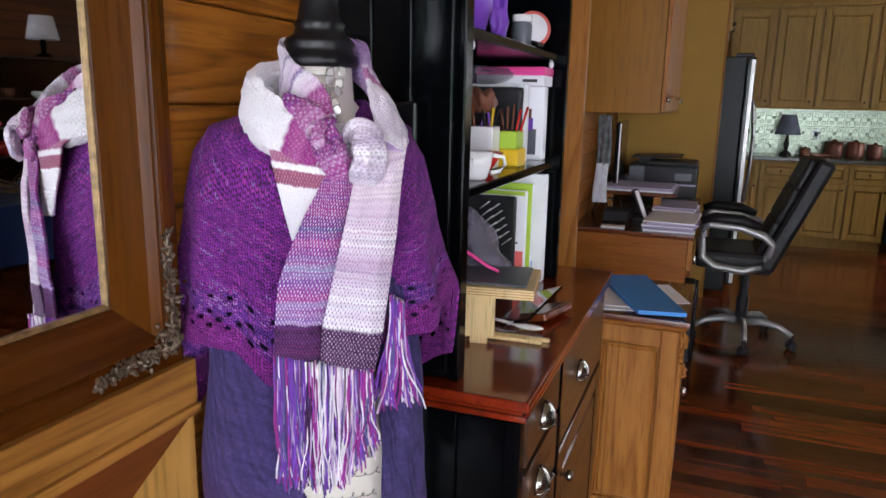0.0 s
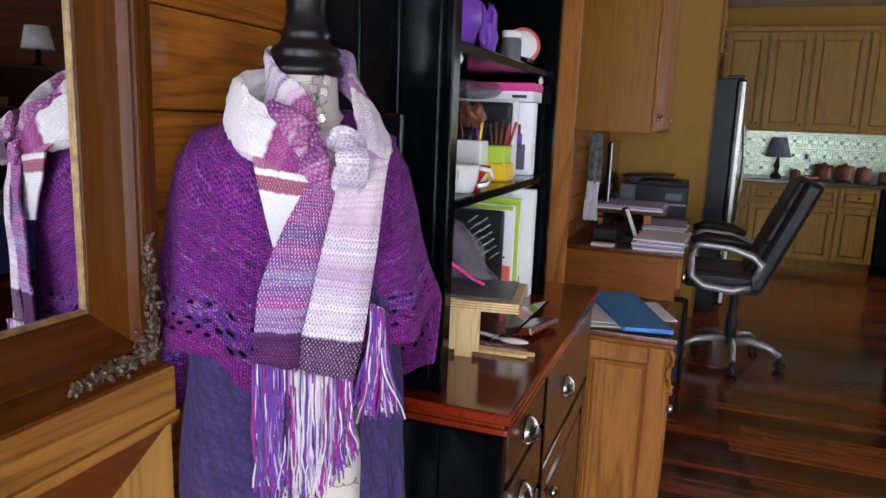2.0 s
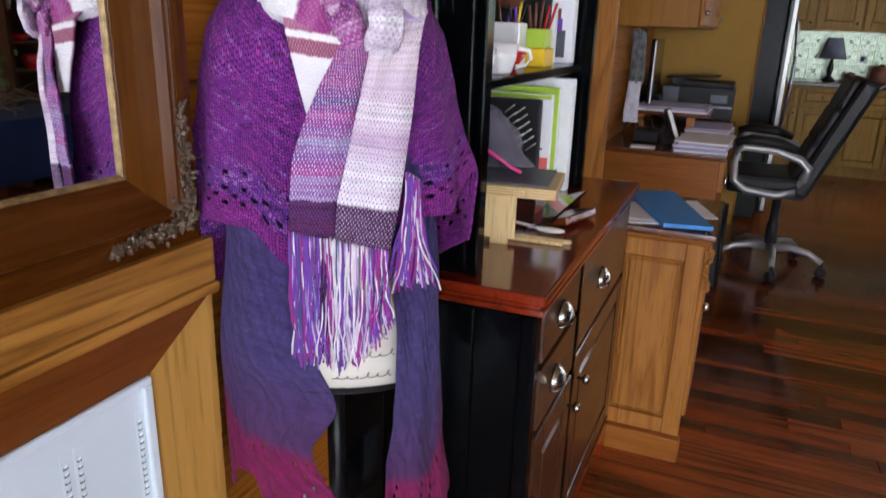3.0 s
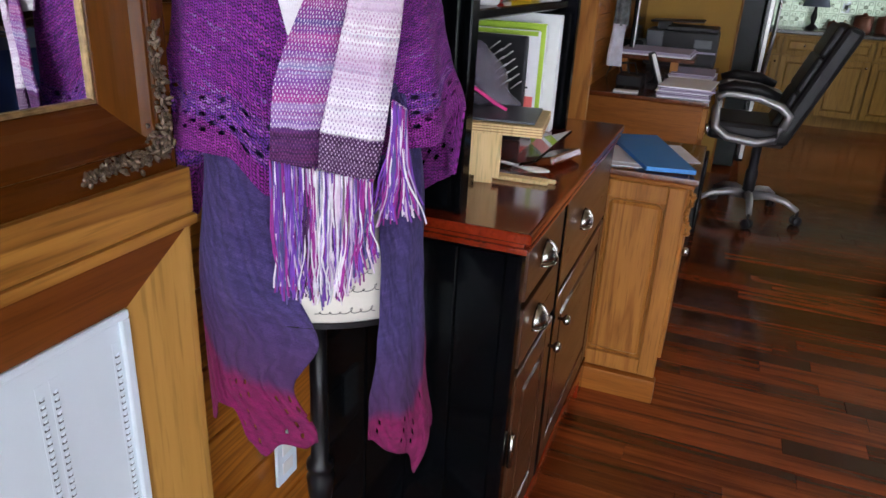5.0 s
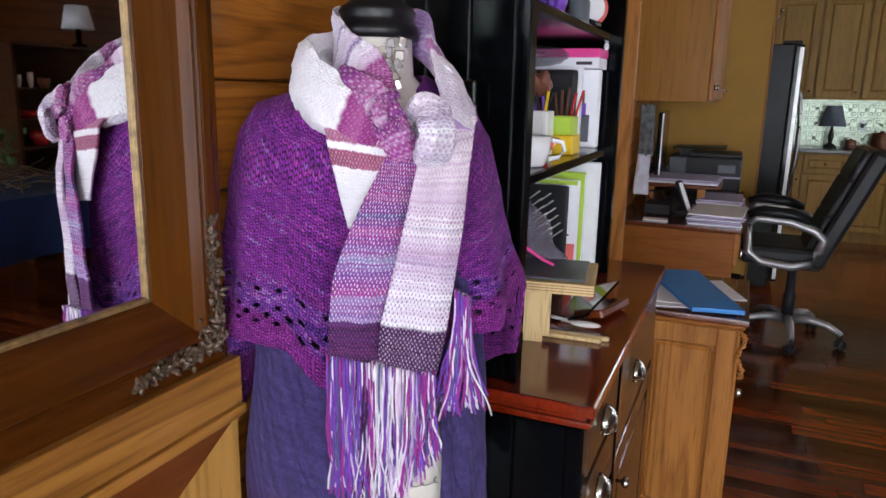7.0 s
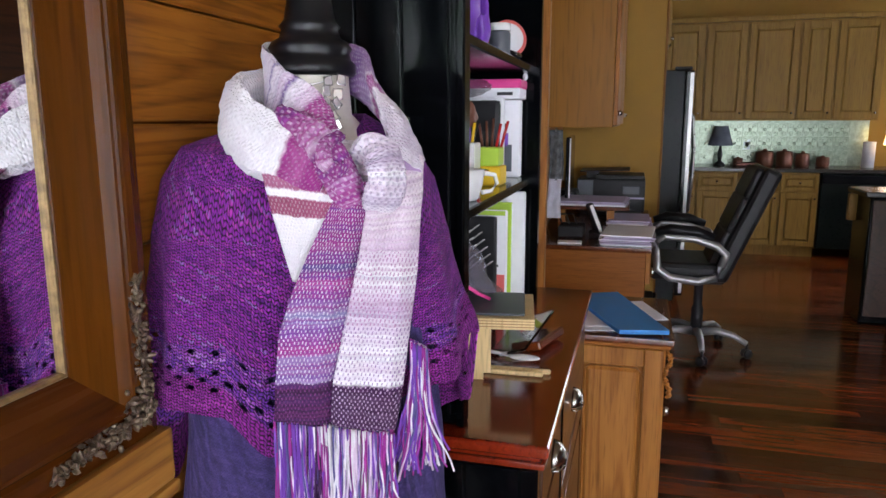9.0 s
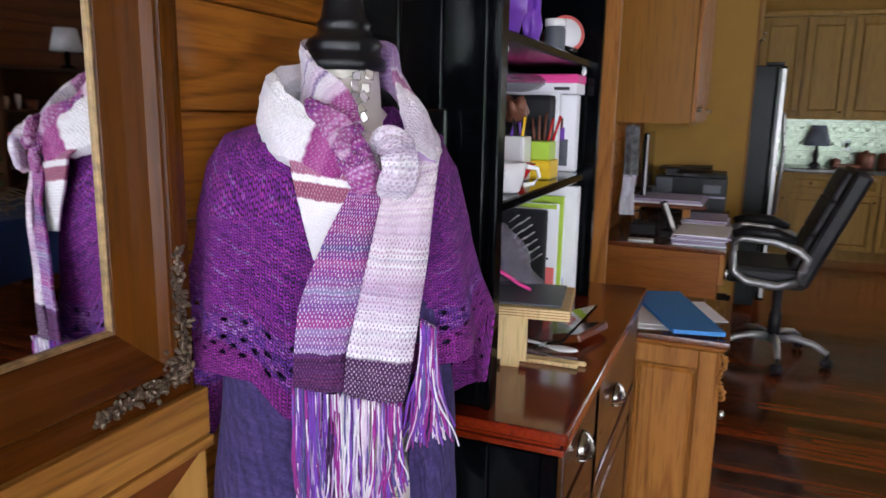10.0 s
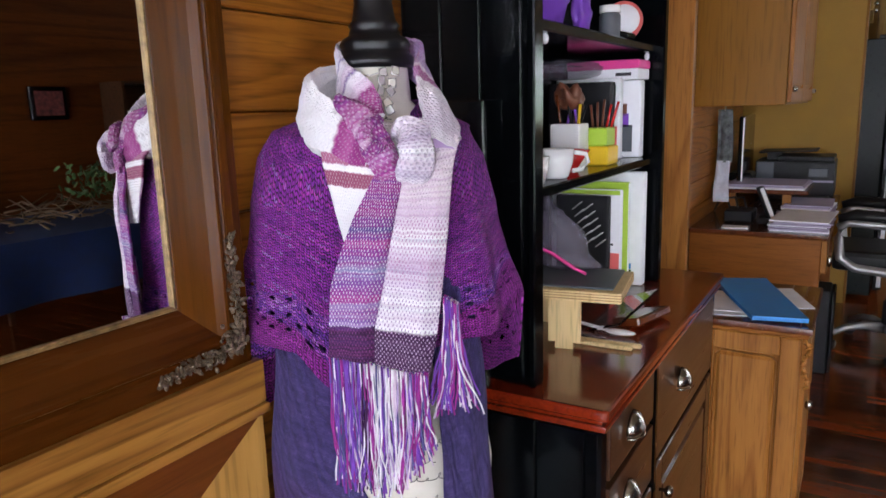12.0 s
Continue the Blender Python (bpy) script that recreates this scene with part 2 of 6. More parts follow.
def world_of(ob):
    return ob.matrix_basis if ob.parent is None else world_of(ob.parent) @ ob.matrix_parent_inverse @ ob.matrix_basis


def part(name, bm, mat, parent, label="", local=False):
    """One mesh under a thing or a part; its points are in world metres unless local."""
    ob = new(name, mesh_of(name, bm, mat))
    if parent is not None:
        ob.parent = parent
        if not local:
            ob.matrix_parent_inverse = world_of(parent).inverted()
    if label:
        ob["label"] = label
    return ob


def single(name, bm, mat, label, category, group="", kind=""):
    return tagged(new(name, mesh_of(name, bm, mat)), label, category, group, kind)


def structure(name, bm, mat, label, category):
    return single(name, bm, mat, label, category, kind="structure")


def raised(name, parent, mat, axis, face, a0, a1, z0, z1, out, w=0.055, label=""):
    """A panelled door leaf as parts: backing with stiles, rails and a bevelled field. axis: the way it looks; out: +1 or -1."""
    def slab(p0, p1, q0, q1, d0, d1, bev):
        lo, hi = sorted((face + out * d0, face + out * d1))
        if axis == "y":
            return boxed(p0, p1, lo, hi, q0, q1, bev)
        return boxed(lo, hi, p0, p1, q0, q1, bev)
    leaf = part(name, slab(a0 + 0.002, a1 - 0.002, z0 + 0.002, z1 - 0.002, 0, 0.004, 0), mat, parent, label)
    part("stile", slab(a0, a0 + w, z0, z1, 0.0005, 0.02, 0.003), mat, leaf)
    part("stile", slab(a1 - w, a1, z0, z1, 0.0005, 0.02, 0.003), mat, leaf)
    part("rail", slab(a0 + w, a1 - w, z0, z0 + w, 0.0005, 0.0195, 0.003), mat, leaf)
    part("rail", slab(a0 + w, a1 - w, z1 - w, z1, 0.0005, 0.0195, 0.003), mat, leaf)
    part("field", slab(a0 + w + 0.007, a1 - w - 0.007, z0 + w + 0.007, z1 - w - 0.007, 0.002, 0.019, 0.013), mat, leaf)
    return leaf


# ---- the house: floor, walls, ceiling, windows ----
XW, XE, YS, YN, ZC = -0.68, 4.2, -3.0, 8.75, 2.75
floor = structure("floor", boxed(XW - 0.1, XE + 0.1, YS - 0.1, YN + 0.1, -0.12, -0.012), FLOORM, "dark subfloor under glossy cherry-red planks", "floor")
structure("ceiling", boxed(XW, XE, YS, YN, ZC, ZC + 0.1), PLASTER, "warm painted ceiling of the open room", "ceiling")
wall_west = structure("wall_west", boxed(XW - 0.12, XW - 0.015, YS - 0.1, YN + 0.1, -0.1, ZC), PINE_SHADED, "pine-clad wall with horizontal boards", "wall")


def wall_with_hole(name, axis, at, thick, a0, a1, h0, h1, z0, z1, mat, label):
    bm = bmesh.new()
    for p0, p1, q0, q1 in ((a0, h0, -0.1, ZC), (h1, a1, -0.1, ZC), (h0, h1, -0.1, z0), (h0, h1, z1, ZC)):
        if axis == "y":
            box(bm, p0, p1, at, at + thick, q0, q1)
        else:
            box(bm, at, at + thick, p0, p1, q0, q1)
    return structure(name, bm, mat, label, "wall")


wall_with_hole("wall_south", "y", YS - 0.12, 0.12, XW, XE, -0.5, 4.0, 0.15, 2.45, PINE_SHADED, "wooden wall around a wide window")
# east walls take the darkened pine so the mirror shows a dim interior
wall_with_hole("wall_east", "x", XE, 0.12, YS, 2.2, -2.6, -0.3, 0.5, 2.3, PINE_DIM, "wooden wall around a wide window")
wall_with_hole("wall_east_kitchen", "x", XE, 0.12, 2.2, YN, 5.9, 8.0, 1.0, 2.2, PINE_DIM, "wooden wall with an added, unseen kitchen window")


def window(name, axis, at, a0, a1, z0, z1, n):
    w = thing(name, "white-framed window onto green trees", "window", kind="structure")
    def bar(nm, p0, p1, q0, q1, d, mat=WHITE_METAL):
        bm = boxed(p0, p1, at - d, at + d, q0, q1) if axis == "y" else boxed(at - d, at + d, p0, p1, q0, q1)
        return part(nm, bm, mat, w)
    for q0, q1 in ((z0, z0 + 0.05), (z1 - 0.05, z1)):
        bar("frame_rail", a0, a1, q0, q1, 0.03)
    for i in range(n + 1):
        c = a0 + 0.025 + (a1 - a0 - 0.05) * i / n
        bar("frame_post", c - 0.025, c + 0.025, z0 + 0.05, z1 - 0.05, 0.03)
    for i in range(n):
        c0 = a0 + 0.05 + (a1 - a0 - 0.05) * i / n
        pane = bar("pane", c0, c0 + (a1 - a0 - 0.05) / n - 0.05, z0 + 0.05, z1 - 0.05, 0.003, GLASS)
        pane.visible_shadow = False
    return w


wall_with_hole("wall_north", "y", YN, 0.12, XW, XE, 2.45, 3.65, 1.15, 2.2, WALL_YEL, "ochre painted kitchen wall with a window")
window("window_3", "y", YN + 0.06, 2.45, 3.65, 1.15, 2.2, 2)
structure("backdrop", boxed(1.7, 4.1, YN + 0.6, YN + 0.62, 0.5, 2.7), glow("garden_glow_north", KITCHEN_GLOW), "bright green trees and sky outside", "backdrop")
window("window_1", "y", YS - 0.06, -0.5, 4.0, 0.15, 2.45, 3)
# unseen window and glowing backdrop, added to brighten hutch shelves and form from the right
window("window_4", "x", XE + 0.06, -2.6, -0.3, 0.5, 2.3, 3)
structure("backdrop", boxed(XE + 0.6, XE + 0.62, -3.2, 0.4, 0.1, 2.7), glow("added_side_glow", EAST_GLOW), "bright green trees and sky outside", "backdrop")
# east kitchen window is out of view, kept as additional light for the kitchen
window("window_2", "x", XE + 0.06, 5.9, 8.0, 1.0, 2.2, 2)
structure("backdrop", boxed(-1.1, 4.6, YS - 0.62, YS - 0.6, -0.1, 2.9), glow("garden_glow", BACK_GLOW), "bright green trees and sky outside", "backdrop")
# glow behind the added east window that brightens the kitchen
structure("backdrop", boxed(XE + 0.6, XE + 0.62, 5.3, 8.6, 0.5, 2.6), glow("added_kitchen_glow", KITCHEN_GLOW), "bright green trees and sky outside", "backdrop")


# ---- mirror with its frame ----
mirror = thing("wall_mirror", "large wall mirror in a moulded brown wooden frame", "mirror", (XW, 0, 1.07))
GY0, GY1, GZ0, GZ1 = -0.75, 0.614, 1.175, 2.1
part("mirror_glass", boxed(-0.679, -0.668, GY0 - 0.01, GY1 + 0.01, GZ0 - 0.01, GZ1 + 0.01), MIRROR, mirror, "dark clear mirror glass")
PROFILE = [(0.0, 0.004), (0.0, 0.0095), (0.002, 0.0115), (0.005, 0.011), (0.0065, 0.0095), (0.008, 0.011), (0.030, 0.021), (0.050, 0.031), (0.055, 0.037), (0.059, 0.0415), (0.063, 0.0415), (0.066, 0.036), (0.0685, 0.034), (0.072, 0.038), (0.076, 0.039), (0.090, 0.036), (0.110, 0.028), (0.114, 0.022), (0.114, 0.0)]


def frame_piece(side, x_back, prof, y0, y1, z0, z1):
    """A mitred length of moulding along one side of an opening in a wall that looks along +x."""
    bm = bmesh.new()
    ends = []
    for k in (0, 1):
        ring = []
        for d, hgt in prof:
            if side in "LR":
                y = y0 - d if side == "L" else y1 + d
                z = z0 - d if k == 0 else z1 + d
            else:
                z = z0 - d if side == "B" else z1 + d
                y = y0 - d if k == 0 else y1 + d
            ring.append(bm.verts.new((x_back + hgt, y, z)))
        ends.append(ring)
    for i in range(len(prof) - 1):
        bm.faces.new((ends[0][i], ends[0][i + 1], ends[1][i + 1], ends[1][i]))
    bm.faces.new(ends[0])
    bm.faces.new(list(reversed(ends[1])))
    return bm


GOLD = [p for p in PROFILE if p[0] <= 0.0066]
BODY = [(0.0066, 0.0)] + [p for p in PROFILE if p[0] > 0.0064]
for side in "LRBT":
    nm = "stile" if side in "LR" else "rail"
    rail = part(nm, frame_piece(side, -0.674, BODY, GY0, GY1, GZ0, GZ1), WALNUT_V if side in "LR" else WALNUT_H, mirror)
    part("bead", frame_piece(side, -0.674, [(0.0, 0.0)] + GOLD + [(0.0065, 0.0)], GY0, GY1, GZ0, GZ1), GILT, rail, "worn gilt inner bead")
carv = bmesh.new()
random.seed(5)
for i in range(300):
    s = i / 300
    if s < 0.42:
        k = s / 0.42
        y, z, wdt = 0.695 - 0.004 * k, 1.105 + 0.155 * k, 0.015 * (1 - 0.8 * k)
    elif s < 0.78:
        k = (s - 0.42) / 0.36
        y, z, wdt = 0.69 - 0.13 * k, 1.102 - 0.008 * k, 0.011 * (1 - 0.5 * k)
    else:
        y, z, wdt = 0.682 + random.gauss(0, 0.011), 1.112 + random.gauss(0, 0.012), 0.006
    y, z = y + random.gauss(0, wdt * 0.6), z + random.gauss(0, wdt * 0.6)
    m = pose(-0.635 + random.uniform(-0.004, 0.007), y, z, random.uniform(0, 180), random.uniform(-40, 40), random.uniform(0, 180)) @ Matrix.Diagonal((0.0026, 0.0034, 0.0066 * random.uniform(0.6, 1.2), 1))
    bmesh.ops.create_icosphere(carv, subdivisions=1, radius=1, matrix=m)
part("carving", carv, CARVED, mirror, "carved silvery leaf spray on the corner")

# ---- ledge, panel frame and white grille under the mirror ----
ledge = thing("wall_ledge", "pale varnished pine beam below the mirror", "ledge", (-0.66, -0.7, 1.0))
part("beam", boxed(XW - 0.01, -0.633, -2.2, 0.735, 1.004, 1.07, 0.006, 2), PINE_LIGHT, ledge)
part("lower_edge", boxed(XW - 0.01, -0.629, -2.2, 0.737, 0.988, 1.003, 0.004, 2), PINE_LIGHT, ledge, "rounded lower edge of the beam")
heater = thing("wall_grille", "white louvred metal grille in a mitred pine frame", "wall grille", (XW, 0, 0.15))
P2 = [(0.0, 0.0), (0.0, 0.018), (0.012, 0.022), (0.088, 0.047), (0.1, 0.047), (0.1, 0.0)]
# stiles coloured as window-lit, rails as shaded, though the wood is the same
for side in "LRBT":
    part("stile" if side in "LR" else "rail", frame_piece(side, -0.687, P2, -0.55, 0.63, 0.2, 0.893), PINE_LIT if side in "LR" else PINE_SHADED, heater)
gp = part("grille_panel", boxed(-0.682, -0.672, -0.56, 0.64, 0.19, 0.9), WHITE_METAL, heater)
rim = bmesh.new()
for a in ((-0.55, 0.629, 0.88, 0.892), (-0.55, 0.629, 0.201, 0.213), (0.614, 0.629, 0.213, 0.88)):
    box(rim, -0.672, -0.664, *a, 0.002)
part("rim", rim, WHITE_METAL, heater)
for c in (0.606, 0.508, 0.488, 0.388, 0.368):
    row = part("louvre_strip", boxed(-0.6722, -0.6716, c - 0.0065, c + 0.0065, 0.222, 0.85), WHITE_METAL, heater)
    sl, lip = bmesh.new(), bmesh.new()
    for i in range(58):
        z = 0.23 + i * 0.0105
        box(sl, -0.6718, -0.671, c - 0.0036, c + 0.0036, z - 0.0016, z + 0.0018)
        bmesh.ops.create_icosphere(lip, subdivisions=1, radius=1, matrix=pose(-0.6712, c + 0.001, z + 0.0028, 25, 0, 0) @ Matrix.Diagonal((0.0024, 0.0042, 0.0016, 1)))
    part("slot", sl, GREY, row, "dark louvre slots")["kind"] = "stuff"
    part("lip", lip, WHITE_METAL, row)["kind"] = "stuff"
outlet = thing("wall_outlet", "white double outlet plate on the pine wall", "outlet", (-0.665, 0.97, 0.4))
pl = part("plate", boxed(-0.667, -0.659, 0.938, 1.006, 0.35, 0.462, 0.002), WHITE_METAL, outlet)
for z in (0.385, 0.43):
    part("socket", boxed(-0.66, -0.6575, 0.955, 0.989, z - 0.014, z + 0.014, 0.001), WHITE, pl)

# ---- black hutch with cherry top ----
hutch = thing("hutch", "black painted hutch with a glossy cherry-red counter", "hutch", (-0.46, 1.62, 0))
HY0, HY1, HF = 1.112, 2.135, -0.262
body = part("base_body", boxed(-0.655, HF, HY0, HY1, 0.12, 0.882, 0.004), BLACK_PAINT, hutch)
for i in range(4):
    a = -0.645 + i * 0.0918
    part("side_board", boxed(a + 0.001, a + 0.0908, HY0 - 0.006, HY0 + 0.01, 0.16, 0.875, 0.0025), BLACK_PAINT, body)
part("corner_post", boxed(-0.282, -0.25, HY0 - 0.008, HY0 + 0.03, 0.1, 0.88, 0.006), BLACK_PAINT, hutch)
part("corner_post", boxed(-0.282, -0.25, HY1 - 0.03, HY1 + 0.002, 0.1, 0.88, 0.006), BLACK_PAINT, hutch)
part("divider", boxed(-0.27, -0.244, 1.449, 1.471, 0.14, 0.88, 0.004), BLACK_PAINT, hutch)
ct = boxed(-0.662, -0.232, 1.086, 2.16, 0.905, 0.925, 0.007, 3)
box(ct, -0.66, -0.246, 1.1, 2.15, 0.893, 0.9065, 0.004, 2)
box(ct, -0.658, -0.238, 1.092, 2.155, 0.884, 0.8945, 0.003, 2)
part("counter", ct, CHERRY, hutch, "polished cherry-red counter with moulded edge")
pl = boxed(-0.655, -0.246, 1.104, 2.145, 0.075, 0.125, 0.006, 2)
for a in (1.105, 2.06):
    box(pl, -0.31, -0.247, a, a + 0.08, 0.0, 0.08, 0.006)
    box(pl, -0.65, -0.6, a, a + 0.08, 0.0, 0.08, 0.006)
part("plinth", pl, CHERRY, hutch, "cherry-red plinth on bracket feet")


def cup_pull(y, z, parent):
    bm = bmesh.new()
    ball(bm, 0, 0, 0, 0.022, 0.036, 0.03, 20, 14)
    geom = [v for v in bm.verts if v.co.x < -0.001]
    bmesh.ops.delete(bm, geom=geom, context="VERTS")
    geom = [v for v in bm.verts if v.co.z < -0.013]
    bmesh.ops.delete(bm, geom=geom, context="VERTS")
    tube(bm, [(0.0, 0, 0.031), (0.012, 0, 0.027), (0.0205, 0, 0.014), (0.0235, 0, 0), (0.021, 0, -0.014)], 0.003)
    tube(bm, [(0.0, -0.034, -0.012), (0.012, -0.03, -0.013), (0.021, -0.012, -0.0135), (0.0225, 0, -0.0135), (0.021, 0.012, -0.0135), (0.012, 0.03, -0.013), (0.0, 0.034, -0.012)], 0.0025)
    moved(bm, Matrix.Translation((-0.243, y, z)))
    p = part("cup_pull", bm, CHROME, parent, "banded pewter cup pull")
    md = p.modifiers.new("thick", "SOLIDIFY")
    md.thickness = 0.0015
    return p


def drawer(y0, y1, z0, z1, py):
    bm = boxed(-0.262, -0.247, y0, y1, z0, z1, 0.004, 2)
    d = part("drawer", bm, DARK_FACE, hutch, "dark brown drawer front")
    cup_pull(py, (z0 + z1) / 2 + 0.004, d)


def hutch_door(y0, y1, z0, z1, ky):
    d = raised("door", hutch, DARK_FACE, "x", -0.266, y0, y1, z0, z1, 1, 0.06, "dark brown door with a raised panel")
    part("knob", moved(lathe(bmesh.new(), [(0.004, 0), (0.004, 0.012), (0.012, 0.018), (0.014, 0.024), (0.01, 0.03), (0.0, 0.032)], 0, 0, 14), pose(-0.247, ky, z1 - 0.07, 0, 90, 0)), CHROME, d)
    return d


drawer(1.148, 1.444, 0.768, 0.872, 1.268)
drawer(1.148, 1.444, 0.625, 0.752, 1.25)
drawer(1.476, 2.1, 0.655, 0.872, 1.68)
d = hutch_door(1.148, 1.444, 0.15, 0.608, 1.425)
part("hinge", tube(bmesh.new(), [(-0.243, 1.142, 0.40), (-0.243, 1.142, 0.48)], 0.006), CHROME, d)
hutch_door(1.476, 2.1, 0.15, 0.638, 1.512)
# upper case
UY0, UY1, UF = 1.132, 2.005, -0.386
for a in (UY0, UY1 - 0.028):
    us = part("upper_side", boxed(-0.632, UF, a, a + 0.028, 0.925, 2.12, 0.003), BLACK_PAINT, hutch)
    for i in range(3 if a == UY0 else 0):
        b = -0.628 + i * 0.076
        part("side_board", boxed(b + 0.001, b + 0.075, UY0 - 0.006, UY0 + 0.01, 0.93, 2.1, 0.0025), BLACK_PAINT, us)
part("face_post", boxed(-0.39, -0.376, UY0 - 0.008, UY0 + 0.03, 0.925, 2.12, 0.003), BLACK_PAINT, hutch)
part("face_post", boxed(-0.39, -0.376, UY1 - 0.03, UY1 + 0.002, 0.925, 2.12, 0.003), BLACK_PAINT, hutch)
part("upper_back", boxed(-0.636, -0.626, UY0, UY1, 0.925, 2.12), BLACK_PAINT, hutch)
for z in (1.255, 1.543, 1.84):
    part("shelf", boxed(-0.626, -0.392, UY0 + 0.028, UY1 - 0.028, z, z + 0.02, 0.003), BLACK_PAINT, hutch, "black shelf board")
cor = boxed(-0.64, -0.37, UY0 - 0.02, UY1 + 0.02, 2.12, 2.16, 0.008, 2)
box(cor, -0.64, -0.345, UY0 - 0.045, UY1 + 0.045, 2.15, 2.2, 0.012, 2)
part("cornice", cor, BLACK_PAINT, hutch)
for y in (1.25, 1.93):
    part("shelf_peg", ball(bmesh.new(), -0.41, y, 1.534, 0.007, 0.006, 0.01, 10, 6), WHITE, hutch, "small white shelf peg")
single("black_board", boxed(-0.56, -0.452, 1.088, 1.103, 0.927, 1.43, 0.003), BLACK_GLOSS, "thin black board standing against the hutch side", "board")

# ---- oak pedestal with dark top ----
ped = thing("desk_pedestal", "golden oak pedestal cabinet with a dark brown top", "cabinet", (-0.33, 2.4, 0))
part("carcass", boxed(-0.66, -0.028, 2.19, 2.64, 0.0, 0.757, 0.003), OAK_V, ped)
raised("end_panel", ped, OAK_V, "y", 2.19, -0.31, -0.018, 0.088, 0.75, -1, 0.056, "oak raised end panel")
part("end_board", boxed(-0.66, -0.312, 2.171, 2.19, 0.088, 0.75, 0.003), OAK_V, ped)
part("baseboard", boxed(-0.66, -0.01, 2.148, 2.19, 0.0, 0.086, 0.008, 2), OAK_H, ped)
dr = raised("door", ped, OAK_V, "x", -0.028, 2.26, 2.63, 0.12, 0.73, 1, 0.05)
part("handle", ball(bmesh.new(), 0.004, 2.32, 0.5, 0.012, 0.01, 0.016, 10, 8), CHROME, dr, "dark metal knob")
part("top", boxed(-0.66, 0.008, 2.145, 2.66, 0.77, 0.79, 0.006, 2), DESK_TOP, ped, "dark brown polished top")
part("moulding", boxed(-0.66, 0.0, 2.156, 2.65, 0.755, 0.771, 0.005), OAK_H, ped)
cb = bmesh.new()
random.seed(9)
for i in range(26):
    k = i / 26
    m = pose(-0.006 + 0.008 * math.sin(k * 9), 2.176 + random.gauss(0, 0.006), 0.742 - 0.135 * k, random.uniform(0, 180), random.uniform(0, 180), 0) @ Matrix.Diagonal((0.006, 0.008, 0.012, 1))
    bmesh.ops.create_icosphere(cb, subdivisions=1, radius=1, matrix=m)
part("carved_corbel", cb, OAK_V, ped, "carved oak corner corbel")

# ---- raised desk and cabinet over it ----
desk = thing("desk", "built-in oak desk with a raised dark top", "desk", (-0.3, 3.4, 0))
part("end_panel", boxed(-0.46, -0.03, 2.66, 2.69, 0.438, 0.952, 0.003), OAK_H, desk)
part("front_rail", boxed(-0.05, -0.028, 2.69, 3.81, 0.82, 0.952, 0.003), OAK_H, desk)
part("back_panel", boxed(-0.46, -0.44, 2.69, 3.81, 0.438, 0.952), OAK_H, desk)
part("far_panel", boxed(-0.46, -0.03, 3.78, 3.81, 0.438, 0.952), OAK_H, desk)
part("top", boxed(-0.46, -0.012, 2.645, 3.81, 0.953, 0.97, 0.005, 2), DESK_TOP, desk, "red-brown desk top")
bm = boxed(-0.032, -0.012, 2.685, 2.78, 0.83, 0.945, 0.003)
dw = part("drawer", bm, OAK_V, desk)
part("pull", ball(bmesh.new(), -0.006, 2.71, 0.87, 0.009, 0.009, 0.02, 10, 8), CHROME, dw, "dark metal pull")
single("oak_post", boxed(-0.66, -0.432, 2.6, 2.64, 0.791, ZC, 0.004), OAK_V, "full-height oak side panel beside the desk", "panel")
ucab = thing("wall_cabinet", "honey oak wall cabinet with plain end panel", "cabinet", (-0.4, 3.1, 1.4))
part("carcass", boxed(-0.678, -0.252, 3.86, 5.3, 1.388, 2.4, 0.003), OAK_PLAIN, ucab)
for a, b in ((3.865, 4.575), (4.585, 5.295)):
    dd = raised("door", ucab, OAK_V, "x", -0.25, a, b, 1.4, 2.38, 1, 0.07)
    part("knob", ball(bmesh.new(), -0.222, a + 0.035 if a < 4 else b - 0.035, 1.46, 0.016, 0.014, 0.014, 12, 8), CHROME, dd, "small bright knob")
structure("wall_stub", boxed(XW, 0.036, 5.54, 5.66, 0.0, ZC), WALL_YEL, "ochre painted partition beside the refrigerator", "wall")
structure("wall_stub_trim", boxed(0.036, 0.052, 5.53, 5.67, 0.0, ZC, 0.003), OAK_PLAIN, "oak corner trim of the partition", "trim")

# ---- refrigerator ----
fr = thing("refrigerator", "glossy black refrigerator with curved handles", "refrigerator", (-0.2, 6.1, 0))
part("cabinet", boxed(-0.6, 0.195, 5.69, 6.58, 0.03, 1.79, 0.006), FRIDGE_SIDE, fr)
for a, b, hy in ((5.692, 6.13, 6.07), (6.14, 6.578, 6.2)):
    dd = part("door", boxed(0.2, 0.258, a, b, 0.08, 1.785, 0.012, 3), BLACK_GLOSS, fr)
    # added pale strip: window reflection along the black door edge, made as a part
    part("edge_trim", boxed(0.228, 0.254, a - 0.003, a + 0.003, 0.1, 1.77, 0.001), STEEL, dd, "pale strip standing in for the window's reflection on the door edge")
    part("handle", tube(bmesh.new(), [(0.255, hy, 0.65), (0.29, hy, 0.7), (0.31, hy, 1.0), (0.31, hy, 1.2), (0.29, hy, 1.45), (0.255, hy, 1.5)], 0.012, 8), STEEL, dd, "steel bow handle")
part("hinge_cover", boxed(0.12, 0.24, 5.7, 5.8, 1.79, 1.815, 0.005), BLACK_PLASTIC, fr)
oc = thing("over_fridge_cabinet", "maple cabinet above the refrigerator", "cabinet", (-0.3, 6.1, 1.95))
part("carcass", boxed(-0.66, 0.05, 5.68, 6.62, 1.95, 2.6), MAPLE, oc)
